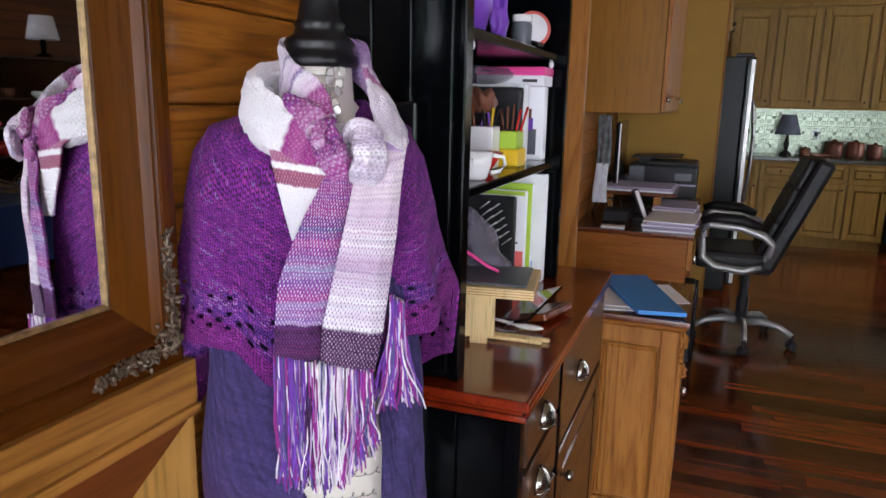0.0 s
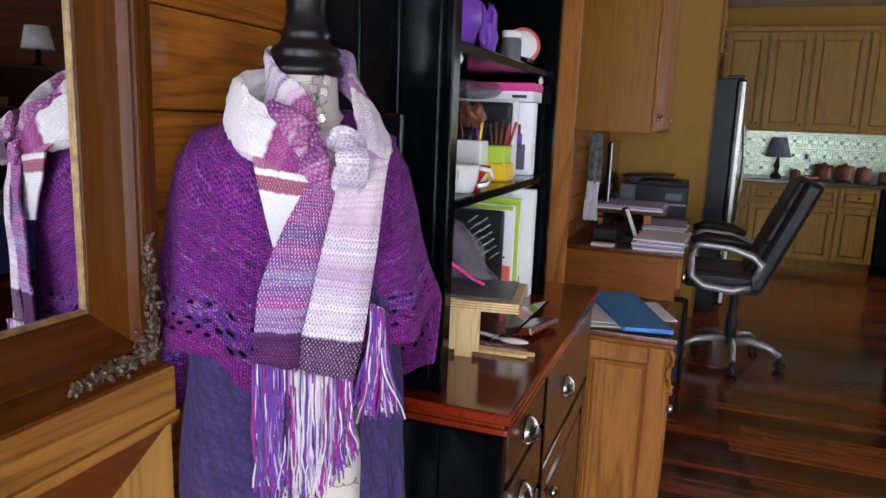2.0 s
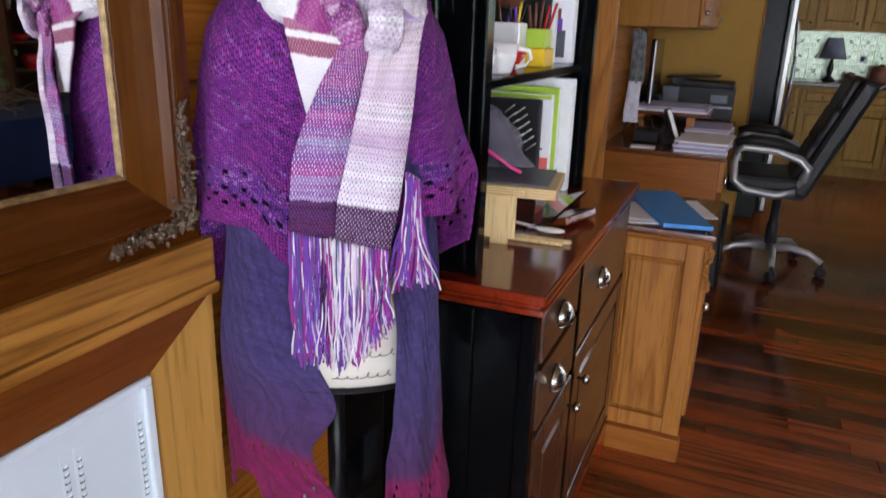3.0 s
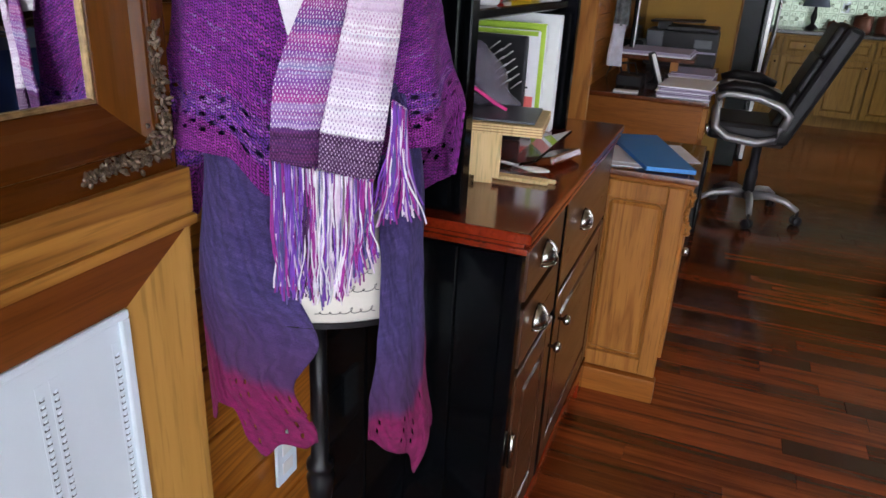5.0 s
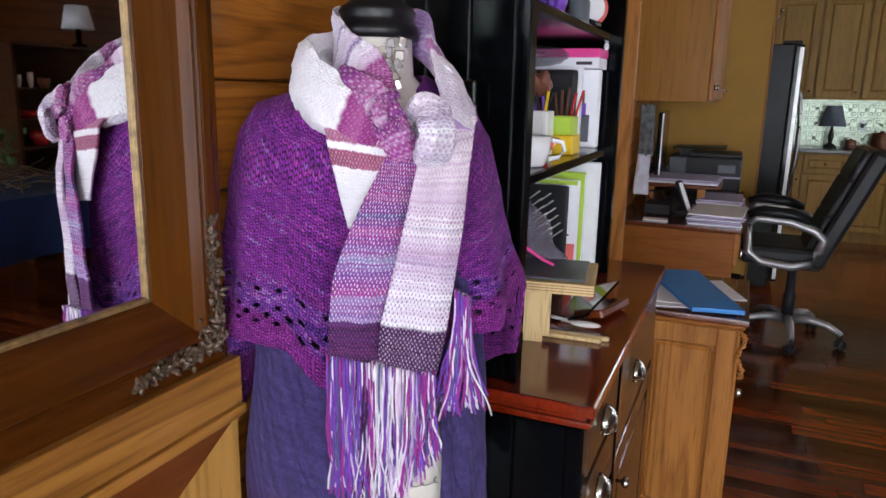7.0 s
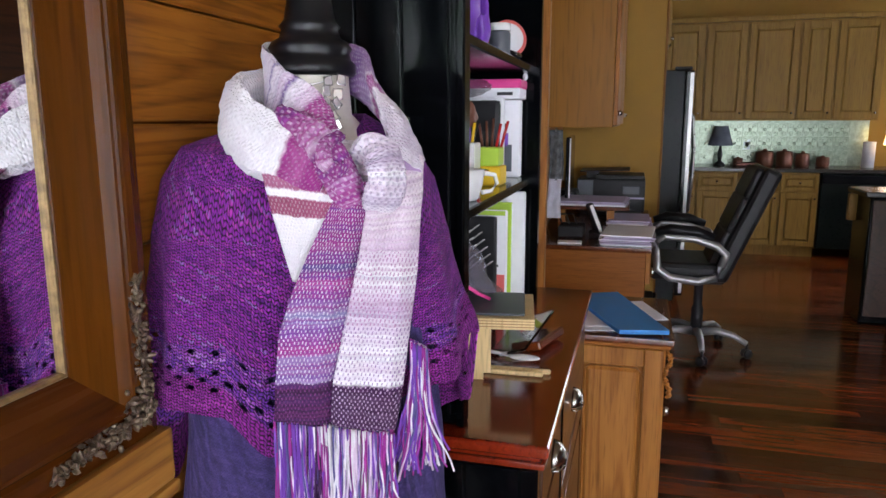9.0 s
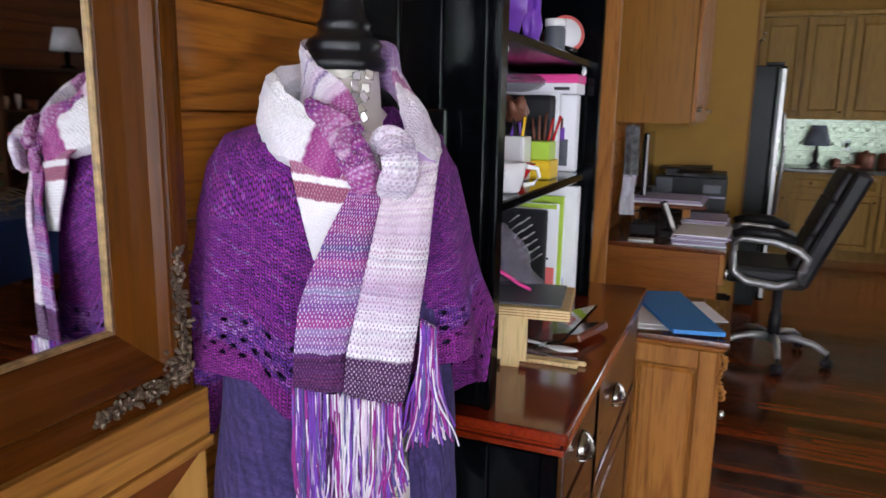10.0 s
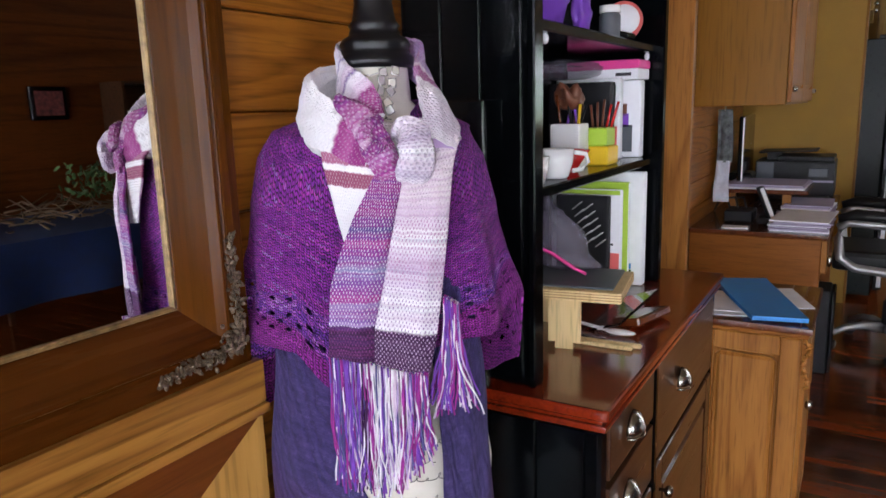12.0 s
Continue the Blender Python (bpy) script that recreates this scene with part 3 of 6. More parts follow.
for a in (5.69, 6.16):
    dd = raised("door", oc, MAPLE, "x", 0.052, a, a + 0.46, 1.97, 2.58, 1)
    part("knob", ball(bmesh.new(), 0.084, a + 0.04, 2.02, 0.014), CHROME, dd, "small bright knob")

# ---- kitchen ----
KB, KU = 8.1, 8.4
def kitchen_unit(x0, x1):
    u = thing("base_cabinet", "maple base cabinet with raised panel door", "cabinet", ((x0 + x1) / 2, KB, 0), "kitchen base cabinets")
    part("carcass", boxed(x0 + 0.001, x1 - 0.001, KB, YN - 0.01, 0.1, 0.89), MAPLE, u)
    part("toe_kick", boxed(x0, x1, KB + 0.06, KB + 0.08, 0.0, 0.1), MAPLE, u)
    d = raised("door", u, MAPLE, "y", KB, x0 + 0.01, x1 - 0.01, 0.12, 0.68, -1)
    part("knob", ball(bmesh.new(), x1 - 0.04, KB - 0.03, 0.62, 0.012), CHROME, d)
    d = raised("drawer", u, MAPLE, "y", KB, x0 + 0.01, x1 - 0.01, 0.70, 0.87, -1, 0.035)
    part("knob", ball(bmesh.new(), (x0 + x1) / 2, KB - 0.03, 0.785, 0.012), CHROME, d)


for a, b in ((0.08, 0.5), (0.5, 0.906), (0.906, 1.325), (1.325, 1.7), (2.32, 2.8), (2.8, 3.3)):
    kitchen_unit(a, b)
dwash = thing("dishwasher", "black dishwasher under the counter", "dishwasher", (2.0, KB, 0))
part("door", boxed(1.71, 2.31, KB - 0.02, KB + 0.5, 0.1, 0.88, 0.006), FRIDGE_SIDE, dwash)
part("control_strip", boxed(1.72, 2.3, KB - 0.03, KB - 0.02, 0.78, 0.87, 0.002), BLACK_GLOSS, dwash)
single("kitchen_counter", boxed(-0.1, 3.4, KB - 0.04, YN - 0.002, 0.892, 0.93, 0.006), GRANITE, "dark stone kitchen counter", "counter")
for x0, x1 in ((0.1, 0.535), (0.535, 0.96), (0.96, 1.47), (1.47, 1.815), (1.815, 2.26)):
    u = thing("upper_cabinet", "maple upper cabinet with arched raised door", "cabinet", ((x0 + x1) / 2, KU, 1.42), "kitchen upper cabinets")
    part("carcass", boxed(x0 + 0.001, x1 - 0.001, KU, YN - 0.01, 1.42, 2.45), MAPLE, u)
    d = raised("door", u, MAPLE, "y", KU, x0 + 0.012, x1 - 0.012, 1.44, 2.43, -1, 0.065)
    part("knob", ball(bmesh.new(), x1 - 0.045, KU - 0.03, 1.5, 0.012), CHROME, d)
single("cabinet_cornice", boxed(0.04, 2.32, KU - 0.06, YN - 0.01, 2.45, 2.5, 0.01, 2), MAPLE, "maple cornice along the upper cabinets", "cornice")
splash = structure("backsplash", boxed(-0.1, 2.28, YN - 0.012, YN - 0.001, 0.93, 1.42), TIN, "pressed tin backsplash", "backsplash")
tile = bmesh.new()
box(tile, -0.076, 0.076, -0.006, 0.002, -0.076, 0.076, 0.004)
for a in (0, 90, 180, 270):
    moved_bm = bmesh.new()
    box(moved_bm, 0.018, 0.06, -0.014, -0.004, 0.018, 0.06, 0.008)
    moved_bm.transform(pose(0, 0, 0, 0, a, 0))
    me = bpy.data.meshes.new("tmp")
    moved_bm.to_mesh(me)
    moved_bm.free()
    tile.from_mesh(me)
    bpy.data.meshes.remove(me)
ball(tile, 0, -0.006, 0, 0.02, 0.01, 0.02, 10, 6)
TILE = mesh_of("tile", tile, TIN)
for i in range(14):
    for j in range(3):
        o = new("tile", TILE)
        o.parent = splash
        o.location = (0.0 + i * 0.155, YN - 0.014, 1.01 + j * 0.155)
random.seed(3)
CAN = [(1.22, 0.09, 0.17), (1.42, 0.085, 0.17), (1.6, 0.07, 0.15), (1.8, 0.065, 0.11), (0.95, 0.05, 0.09)]
for x, r, hgt in CAN:
    c = thing("canister", "copper-brown lidded canister on the counter", "canister", (x, 8.5, 0.93), "kitchen canisters")
    part("jar", lathe(bmesh.new(), [(r * 0.9, 0.93), (r, 0.95), (r, 0.93 + hgt * 0.8), (r * 0.92, 0.93 + hgt * 0.85)], x, 8.5), TERRA, c)
    part("lid", lathe(bmesh.new(), [(r * 0.96, 0.93 + hgt * 0.85), (r * 0.96, 0.93 + hgt * 0.92), (r * 0.3, 0.93 + hgt * 0.98), (r * 0.2, 0.93 + hgt * 1.08), (0.0, 0.93 + hgt * 1.1)], x, 8.5), TERRA, c)
kl = thing("table_lamp", "small lamp with grey shade and dark base", "lamp", (0.76, 8.5, 0.93))
part("base", lathe(bmesh.new(), [(0.06, 0.93), (0.055, 0.95), (0.018, 0.98), (0.03, 1.05), (0.015, 1.12), (0.01, 1.17)], 0.76, 8.5, 16), BLACK_PLASTIC, kl)
part("shade", lathe(bmesh.new(), [(0.13, 1.15), (0.07, 1.36)], 0.76, 8.5, 24), plain("grey_shade_cloth", (0.13, 0.15, 0.19), 0.9), kl, "grey fabric shade")
single("red_tray", boxed(0.92, 1.18, 8.4, 8.6, 0.931, 0.965, 0.01), TERRA, "low red-brown tray on the counter", "tray")
wp = thing("wall_outlet", "white outlet in the tin backsplash", "outlet", (1.06, 8.72, 1.15))
part("plate", boxed(1.025, 1.095, 8.725, 8.733, 1.1, 1.21, 0.002), WHITE_METAL, wp)
part("socket", boxed(1.043, 1.077, 8.722, 8.725, 1.13, 1.18), BLACK_PLASTIC, wp)
isl = thing("kitchen_island", "dark wooden kitchen island with a slatted side", "island", (2.0, 6.4, 0))
part("body", boxed(1.44, 2.6, 5.5, 5.88, 0.0, 0.9, 0.01), BLACK_PAINT, isl)
part("top", boxed(1.4, 2.66, 5.46, 5.92, 0.9, 0.94, 0.012, 2), GRANITE, isl)
for i in range(6):
    part("slat", boxed(1.46 + i * 0.18, 1.61 + i * 0.18, 5.486, 5.5, 0.06, 0.88, 0.004), DARK_FACE, isl)
part("bracket", boxed(1.38, 1.44, 5.78, 5.84, 0.7, 0.9, 0.02, 2), MAPLE, isl, "pale wooden bracket under the overhang")

# ---- office chair ----
CX, CY = 0.28, 4.58
chair = thing("office_chair", "black leather office chair with silver arms", "office chair", (CX, CY, 0))
part("gas_lift", lathe(bmesh.new(), [(0.035, 0.12), (0.035, 0.28), (0.026, 0.29), (0.026, 0.47)], CX, CY, 16), BLACK_PLASTIC, chair)
for i in range(5):
    a = math.radians(i * 72 - 15)
    c, s = math.cos(a), math.sin(a)
    pts = [(CX + r * c, CY + r * s, z) for r, z in ((0.03, 0.13), (0.12, 0.145), (0.22, 0.13), (0.3, 0.088))]
    leg = part("leg", tube(bmesh.new(), pts, 0.02, 8, [0.03, 0.025, 0.02, 0.016]), SILVER, chair, "silver star-base leg")
    cb = bmesh.new()
    for d in (-0.016, 0.016):
        lathe(cb, [(0.0, d - 0.009), (0.026, d - 0.009), (0.03, d), (0.026, d + 0.009), (0.0, d + 0.009)], 0, 0, 14)
    cb.transform(pose(CX + 0.3 * c, CY + 0.3 * s, 0.03, 90, 0, i * 72 + 30))
    tube(cb, [(CX + 0.3 * c, CY + 0.3 * s, 0.04), (CX + 0.3 * c, CY + 0.3 * s, 0.09)], 0.01)
    part("caster", cb, BLACK_PLASTIC, leg)
part("tilt_plate", boxed(CX - 0.13, CX + 0.13, CY - 0.11, CY + 0.11, 0.45, 0.49, 0.01), BLACK_PLASTIC, chair)
st = boxed(CX - 0.3, CX + 0.14, CY - 0.25, CY + 0.25, 0.49, 0.6, 0.05, 4)
part("seat", st, LEATHER, chair, "padded black leather seat")
BACK = pose(CX + 0.08, CY, 0.5, 0, 22, 0)
back = part("backrest", moved(boxed(-0.05, 0.05, -0.25, 0.25, 0.0, 0.7, 0.045, 4), BACK), LEATHER, chair, "tall padded leather back")
for w, z0, z1 in ((0.2, 0.05, 0.29), (0.21, 0.285, 0.5), (0.2, 0.495, 0.68)):
    part("back_cushion", moved(boxed(-0.085, -0.02, -w, w, z0, z1, 0.03, 4), BACK), LEATHER, back)
for sgn in (-1, 1):
    y = CY + sgn * 0.29
    loop = [(CX + 0.15, y, 0.60), (CX + 0.12, y, 0.53), (CX + 0.03, y, 0.505), (CX - 0.13, y, 0.52), (CX - 0.2, y, 0.57), (CX - 0.215, y, 0.68), (CX - 0.21, y, 0.74), (CX - 0.17, y, 0.765), (CX, y, 0.755), (CX + 0.12, y, 0.715), (CX + 0.17, y, 0.67), (CX + 0.15, y, 0.6)]
    loop = [(a - 0.06, b, c) for a, b, c in loop]
    bm = bmesh.new()
    tube(bm, loop, 0.024, 8)
    bm.transform(Matrix.Translation((0, y, 0)) @ Matrix.Diagonal((1, 1.3, 1, 1)) @ Matrix.Translation((0, -y, 0)))
    arm = part("arm", bm, SILVER, chair, "silver loop armrest")
    pad = [(CX - 0.28, y, 0.78), (CX - 0.2, y, 0.803), (CX - 0.06, y, 0.795), (CX + 0.04, y, 0.765)]
    part("arm_pad", tube(bmesh.new(), pad, 0.034, 10, [0.022, 0.034, 0.034, 0.022]), LEATHER, arm)
tower = thing("computer_tower", "black computer tower on the floor by the desk", "computer", (-0.2, 4.1, 0))
part("case", boxed(-0.42, 0.0, 4.02, 4.22, 0.0, 0.45, 0.006), BLACK_PLASTIC, tower)
part("front", boxed(0.0, 0.02, 4.025, 4.215, 0.005, 0.445, 0.006), BLACK_GLOSS, tower)

# ---- dress form and its knitwear ----
FORM = pose(-0.50, 0.86, 0.0, 0, 0, 22.97)


def lerp_table(tab, x):
    """Reads a table of (x, value) with smooth steps between."""
    if x <= tab[0][0]:
        return tab[0][1]
    for (a, va), (b, vb) in zip(tab, tab[1:]):
        if x <= b:
            k = (x - a) / (b - a)
            k = k * k * (3 - 2 * k)
            return va + (vb - va) * k
    return tab[-1][1]


def line_table(tab, x):
    """Reads a table of (x, value) with straight runs between."""
    for (a, va), (b, vb) in zip(tab, tab[1:]):
        if x <= b:
            return va + (vb - va) * (x - a) / (b - a)
    return tab[-1][1]


def sheet(fn, nu, nv, keep=None):
    """A grid of points fn(p, q) -> (place, uv), p and q from 0 to 1; keep(i, j) leaves a face in."""
    bm = bmesh.new()
    uv = bm.loops.layers.uv.new("UVMap")
    rows = []
    for j in range(nv + 1):
        rows.append([])
        for i in range(nu + 1):
            place, t = fn(i / nu, j / nv)
            rows[-1].append((bm.verts.new(place), t))
    for j in range(nv):
        for i in range(nu):
            if keep and not keep(i, j):
                continue
            q = (rows[j][i], rows[j][i + 1], rows[j + 1][i + 1], rows[j + 1][i])
            f = bm.faces.new([v for v, _ in q])
            f.smooth = True
            for lp, (_, t) in zip(f.loops, q):
                lp[uv].uv = t
    return bm


def knit(name, sx=0.0065, sy=0.0052, fleck=0.5, slant=0.0):
    """Stocking stitch: rows of small V's in a heathered yarn; UV is in metres."""
    m = Mat(name, 0.85)
    u, v, _ = m.split(m.coords("UV"))
    sway = m.noise(m.join(m.math("MULTIPLY", u, 70.0), m.math("MULTIPLY", v, 70.0)), 1.0, 3.0, 0.6)
    sway2 = m.noise(m.join(m.math("MULTIPLY", v, 55.0), m.math("MULTIPLY", u, 55.0), 3.7), 1.0, 3.0, 0.6)
    u = m.math("ADD", u, m.math("MULTIPLY", m.math("SUBTRACT", sway, 0.5), 0.009))
    v = m.math("ADD", v, m.math("MULTIPLY", m.math("SUBTRACT", sway2, 0.5), 0.012))
    if slant:
        v = m.math("SUBTRACT", v, m.math("MULTIPLY", m.math("ABSOLUTE", m.math("SUBTRACT", u, 0.5)), slant))
    cu = m.math("DIVIDE", u, sx)
    arm = m.math("ABSOLUTE", m.math("SUBTRACT", m.math("FRACT", cu), 0.5))
    cv = m.math("SUBTRACT", m.math("DIVIDE", v, sy), m.math("MULTIPLY", arm, 1.2))
    h1 = m.math("ABSOLUTE", m.math("SINE", m.math("MULTIPLY", cv, math.pi)))
    h2 = m.math("ABSOLUTE", m.math("SINE", m.math("MULTIPLY", cu, 2 * math.pi)))
    hgt = m.math("MULTIPLY", m.math("POWER", h1, 0.6), m.math("POWER", m.math("ADD", h2, 0.15), 0.5))
    cell = m.join(m.math("FLOOR", cu), m.math("FLOOR", cv))
    wn = m.t.nodes.new("ShaderNodeTexWhiteNoise")
    wn.noise_dimensions = "2D"
    m.t.links.new(cell, wn.inputs[0])
    streak = m.noise(m.join(m.math("MULTIPLY", u, 14.0), m.math("MULTIPLY", v, 120.0)), 1.0, 4.0, 0.7)
    big = m.noise(m.join(m.math("MULTIPLY", u, 9.0), m.math("MULTIPLY", v, 22.0)), 1.0, 2.0, 0.5)
    fac = m.math("ADD", m.math("MULTIPLY", streak, 0.55), m.math("ADD", m.math("MULTIPLY", big, 0.3), m.math("MULTIPLY", m.math("SUBTRACT", wn.outputs["Value"], 0.35), fleck * 0.5)))
    return m, fac, hgt, (u, v)


m, fac, hgt, _ = knit("purple_knit", 0.0062, 0.005, 0.42, 0.55)
col = m.ramp(fac, [(0.24, (0.06, 0.006, 0.15)), (0.36, (0.19, 0.012, 0.29)), (0.44, (0.33, 0.018, 0.39)), (0.5, (0.26, 0.022, 0.41)), (0.55, (0.48, 0.035, 0.42)), (0.6, (0.26, 0.12, 0.48)), (0.68, (0.56, 0.28, 0.68))])
# shade in the hollows between stitches, multiplied into the yarn colour
stitch_shade = m.ramp(hgt, [(0.35, 0.1), (0.85, 1.0)])
m.set("Base Color", m.mix(1.0, col, stitch_shade, "MULTIPLY")).bump(hgt, 1.0, 0.0025)
SHAWL_KNIT = m.m
m, fac, hgt, (u, v) = knit("purple_border_knit", 0.0062, 0.005, 0.45, 0.3)
col = m.ramp(fac, [(0.24, (0.08, 0.012, 0.22)), (0.4, (0.18, 0.03, 0.4)), (0.52, (0.34, 0.05, 0.44)), (0.66, (0.5, 0.28, 0.72))])
hemc = m.ramp(fac, [(0.2, (0.14, 0.006, 0.2)), (0.5, (0.32, 0.014, 0.33)), (0.75, (0.5, 0.06, 0.48))])
col = m.mix(m.ramp(m.math("MULTIPLY", v, 10.0), [(0.16, 1.0), (0.26, 0.0), (1.0, 0.0), (1.0, 0.0)]), col, hemc)
# border stitches get the same hollow shading in their colour
stitch_shade = m.ramp(hgt, [(0.35, 0.12), (0.85, 1.0)])
m.set("Base Color", m.mix(1.0, col, stitch_shade, "MULTIPLY")).bump(hgt, 1.0, 0.0025)
BORDER_KNIT = m.m

# the form itself: one mesh, with linen torso and black turned stand
random.seed(2)
fb = bmesh.new()
TORSO = [(0.85, 0.150, 0.105), (0.90, 0.152, 0.106), (0.98, 0.14, 0.098), (1.08, 0.118, 0.085), (1.18, 0.132, 0.098), (1.26, 0.138, 0.104), (1.32, 0.13, 0.09), (1.365, 0.115, 0.075), (1.39, 0.095, 0.066), (1.405, 0.07, 0.056), (1.43, 0.047, 0.046), (1.478, 0.044, 0.044)]
n = 40
rings = []
for z, a, b in TORSO:
    rings.append([fb.verts.new((a * math.sin(2 * math.pi * i / n), -b * math.cos(2 * math.pi * i / n), z)) for i in range(n)])
for r0, r1 in zip(rings, rings[1:]):
    for i in range(n):
        fb.faces.new((r0[i], r0[(i + 1) % n], r1[(i + 1) % n], r1[i])).smooth = True
fb.faces.new(list(reversed(rings[0])))
done = len(fb.faces)
lathe(fb, [(0.05, 1.474), (0.053, 1.478), (0.053, 1.488), (0.048, 1.493), (0.046, 1.5), (0.049, 1.506), (0.045, 1.513), (0.036, 1.518), (0.033, 1.527), (0.036, 1.531), (0.03, 1.538), (0.026, 1.56), (0.028, 1.59), (0.034, 1.615), (0.033, 1.64), (0.02, 1.662), (0.0, 1.67)], 0, 0, 32)
lathe(fb, [(0.02, 0.1), (0.026, 0.14), (0.014, 0.2), (0.016, 0.42), (0.022, 0.47), (0.024, 0.5), (0.018, 0.51), (0.024, 0.52), (0.024, 0.53), (0.016, 0.54), (0.015, 0.6), (0.0145, 0.85)], -0.012, 0, 24)
for k in range(3):
    a = math.radians(90 + 120 * k)
    tube(fb, [(-0.012 + r * math.cos(a), r * math.sin(a), z) for r, z in ((0.01, 0.14), (0.06, 0.15), (0.12, 0.09), (0.17, 0.012))], 0.014, 8, [0.018, 0.016, 0.014, 0.012])
# dark tape round the lower rim
RIM_A, RIM_B = 0.152, 0.107
prev = None
for i in range(n + 1):
    a = 2 * math.pi * i / n
    cur = [fb.verts.new((RIM_A * math.sin(a), -RIM_B * math.cos(a), z)) for z in (0.848, 0.858)]
    if prev:
        fb.faces.new((prev[0], cur[0], cur[1], prev[1]))
    prev = cur
fb.faces.ensure_lookup_table()
for i, f in enumerate(fb.faces):
    f.material_index = 0 if i < done else 1
# faded script printed on the linen, as plain strokes
before = len(fb.faces)
for u0, u1, z, tall in ((0.0, 0.085, 0.872, 0.012), (0.03, 0.08, 0.93, 0.006), (0.05, 0.09, 0.955, 0.005), (0.045, 0.09, 0.905, 0.006), (0.0, 0.03, 1.405, 0.004), (-0.03, 0.0, 1.39, 0.003)):
    A = lerp_table([(t[0], t[1]) for t in TORSO], z)
    B = lerp_table([(t[0], t[2]) for t in TORSO], z)
    loops, pts = max(2, int((u1 - u0) / 0.013)), []
    rise = [random.choice((0.3, 0.5, 0.8, 1.5, 1.8)) for _ in range(loops + 1)]
    for i in range(loops * 8 + 1):
        k = i / 8
        q = u0 + (u1 - u0) * (k + 0.3 * math.sin(2 * math.pi * k)) / loops
        h = tall * rise[int(k)] * (0.5 - 0.5 * math.cos(2 * math.pi * k))
        pts.append((q + 0.35 * h, -B * math.sqrt(max(0, 1 - (q / A) ** 2)) - 0.0012, z + h))
    tube(fb, pts, 0.0005, 4)
fb.faces.ensure_lookup_table()
for f in fb.faces[before:]:
    f.material_index = 2
linen = plain("printed_linen", (0.7, 0.66, 0.58), 0.85, 0, 0.05, 40, 0, 0.25)
turned = plain("turned_black_lacquer", (0.004, 0.004, 0.005), 0.3, 0, 0.2, 12, 0.0, 0.03, 0.3)
form = single("dress_form", fb, [linen, turned, INK], "linen torso dress form with black turned neck cap and stand", "dress form")
form.matrix_basis = FORM

# ---- purple cape shawl ----
HEM = [(-180, 0.97), (-135, 1.0), (-112, 0.99), (-100, 0.99), (-91, 1.0), (-84, 1.09), (-76, 1.108), (-55, 1.10), (-32, 1.099), (-17, 1.05), (-6, 1.055), (8, 1.08), (30, 1.11), (52, 1.118), (64, 1.13), (78, 1.168), (84, 1.155), (91, 1.055), (102, 1.045), (135, 1.0), (180, 0.97)]


def shawl_point(p, q):
    th = -180 + 360 * p
    hem = lerp_table(HEM, th)
    a = math.radians(th)
    left = max(0.0, -math.sin(a))
    # from the neck over the shoulder and straight down
    A = lerp_table([(0, 0.062), (0.1, 0.10), (0.2, 0.14), (0.3, 0.163), (0.42, 0.177), (0.7, 0.184), (1, 0.192)], q) * (1 + 0.09 * left) * (1 - lerp_table([(0.1, 0.0), (0.25, 0.12), (0.5, 0.1), (1, 0.02)], q) * max(0.0, math.sin(a)))
    B = lerp_table([(0, 0.055), (0.1, 0.075), (0.2, 0.092), (0.3, 0.106), (0.42, 0.12), (0.7, 0.128), (1, 0.134)], q)
    z = lerp_table([(0, 1.43), (0.1, 1.407), (0.2, 1.392), (0.3, 1.355), (0.42, 1.29)], q)
    if q > 0.42:
        k = (q - 0.42) / 0.58
        z = 1.29 + (hem - 1.29) * k
    z -= 0.065 * max(0.0, math.cos(a)) ** 2 * max(0.0, 1 - q * 4)
    fold = 0.006 * math.sin(a * 7 + 1.0) + 0.004 * math.sin(a * 13 + q * 2)
    fold += 0.014 * noise.noise((math.cos(a) * 2.2, math.sin(a) * 2.2, q * 2.0))
    k = max(0.0, q - 0.25)
    flare = 1 + fold / 0.15 * min(1, k * 1.6)
    # tips that stand out at the corners of the hem
    tip = 0.022 * math.exp(-((th - 84) / 14) ** 2) * k + 0.05 * math.exp(-((th + 78) / 15) ** 2) * max(0.0, q - 0.6) * 2.2
    x = (A * flare + tip) * math.sin(a)
    y = -(B * flare) * math.cos(a)
    return (x, y, z), (p * 1.0, (1 - q) * 0.44)


NU, NV, NB = 480, 168, 128


def eyelets(i, j):
    for row, off in ((NB + 2, 0), (NB + 13, 0), (NB + 18, 6), (NB + 23, 0)):
        k = (i + off) % 12
        if row <= j < row + 3 and k < (5 if row < j < row + 2 else 4) and k >= (0 if row < j < row + 2 else 1):
            return False
    return True


shawl = thing("cape_shawl", "hand-knitted purple lace cape shawl on the form", "shawl", FORM)


def cloth_part(name, bm, mat, parent, label, thick=0.003):
    for v in [v for v in bm.verts if not v.link_faces]:
        bm.verts.remove(v)
    ob = part(name, bm, mat, parent, label, local=True)
    md = ob.modifiers.new("thick", "SOLIDIFY")
    md.thickness, md.offset = thick, 0
    return ob


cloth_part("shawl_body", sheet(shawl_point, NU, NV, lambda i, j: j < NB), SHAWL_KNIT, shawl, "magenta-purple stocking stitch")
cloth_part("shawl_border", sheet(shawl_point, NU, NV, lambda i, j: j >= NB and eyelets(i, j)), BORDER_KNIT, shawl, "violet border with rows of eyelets")



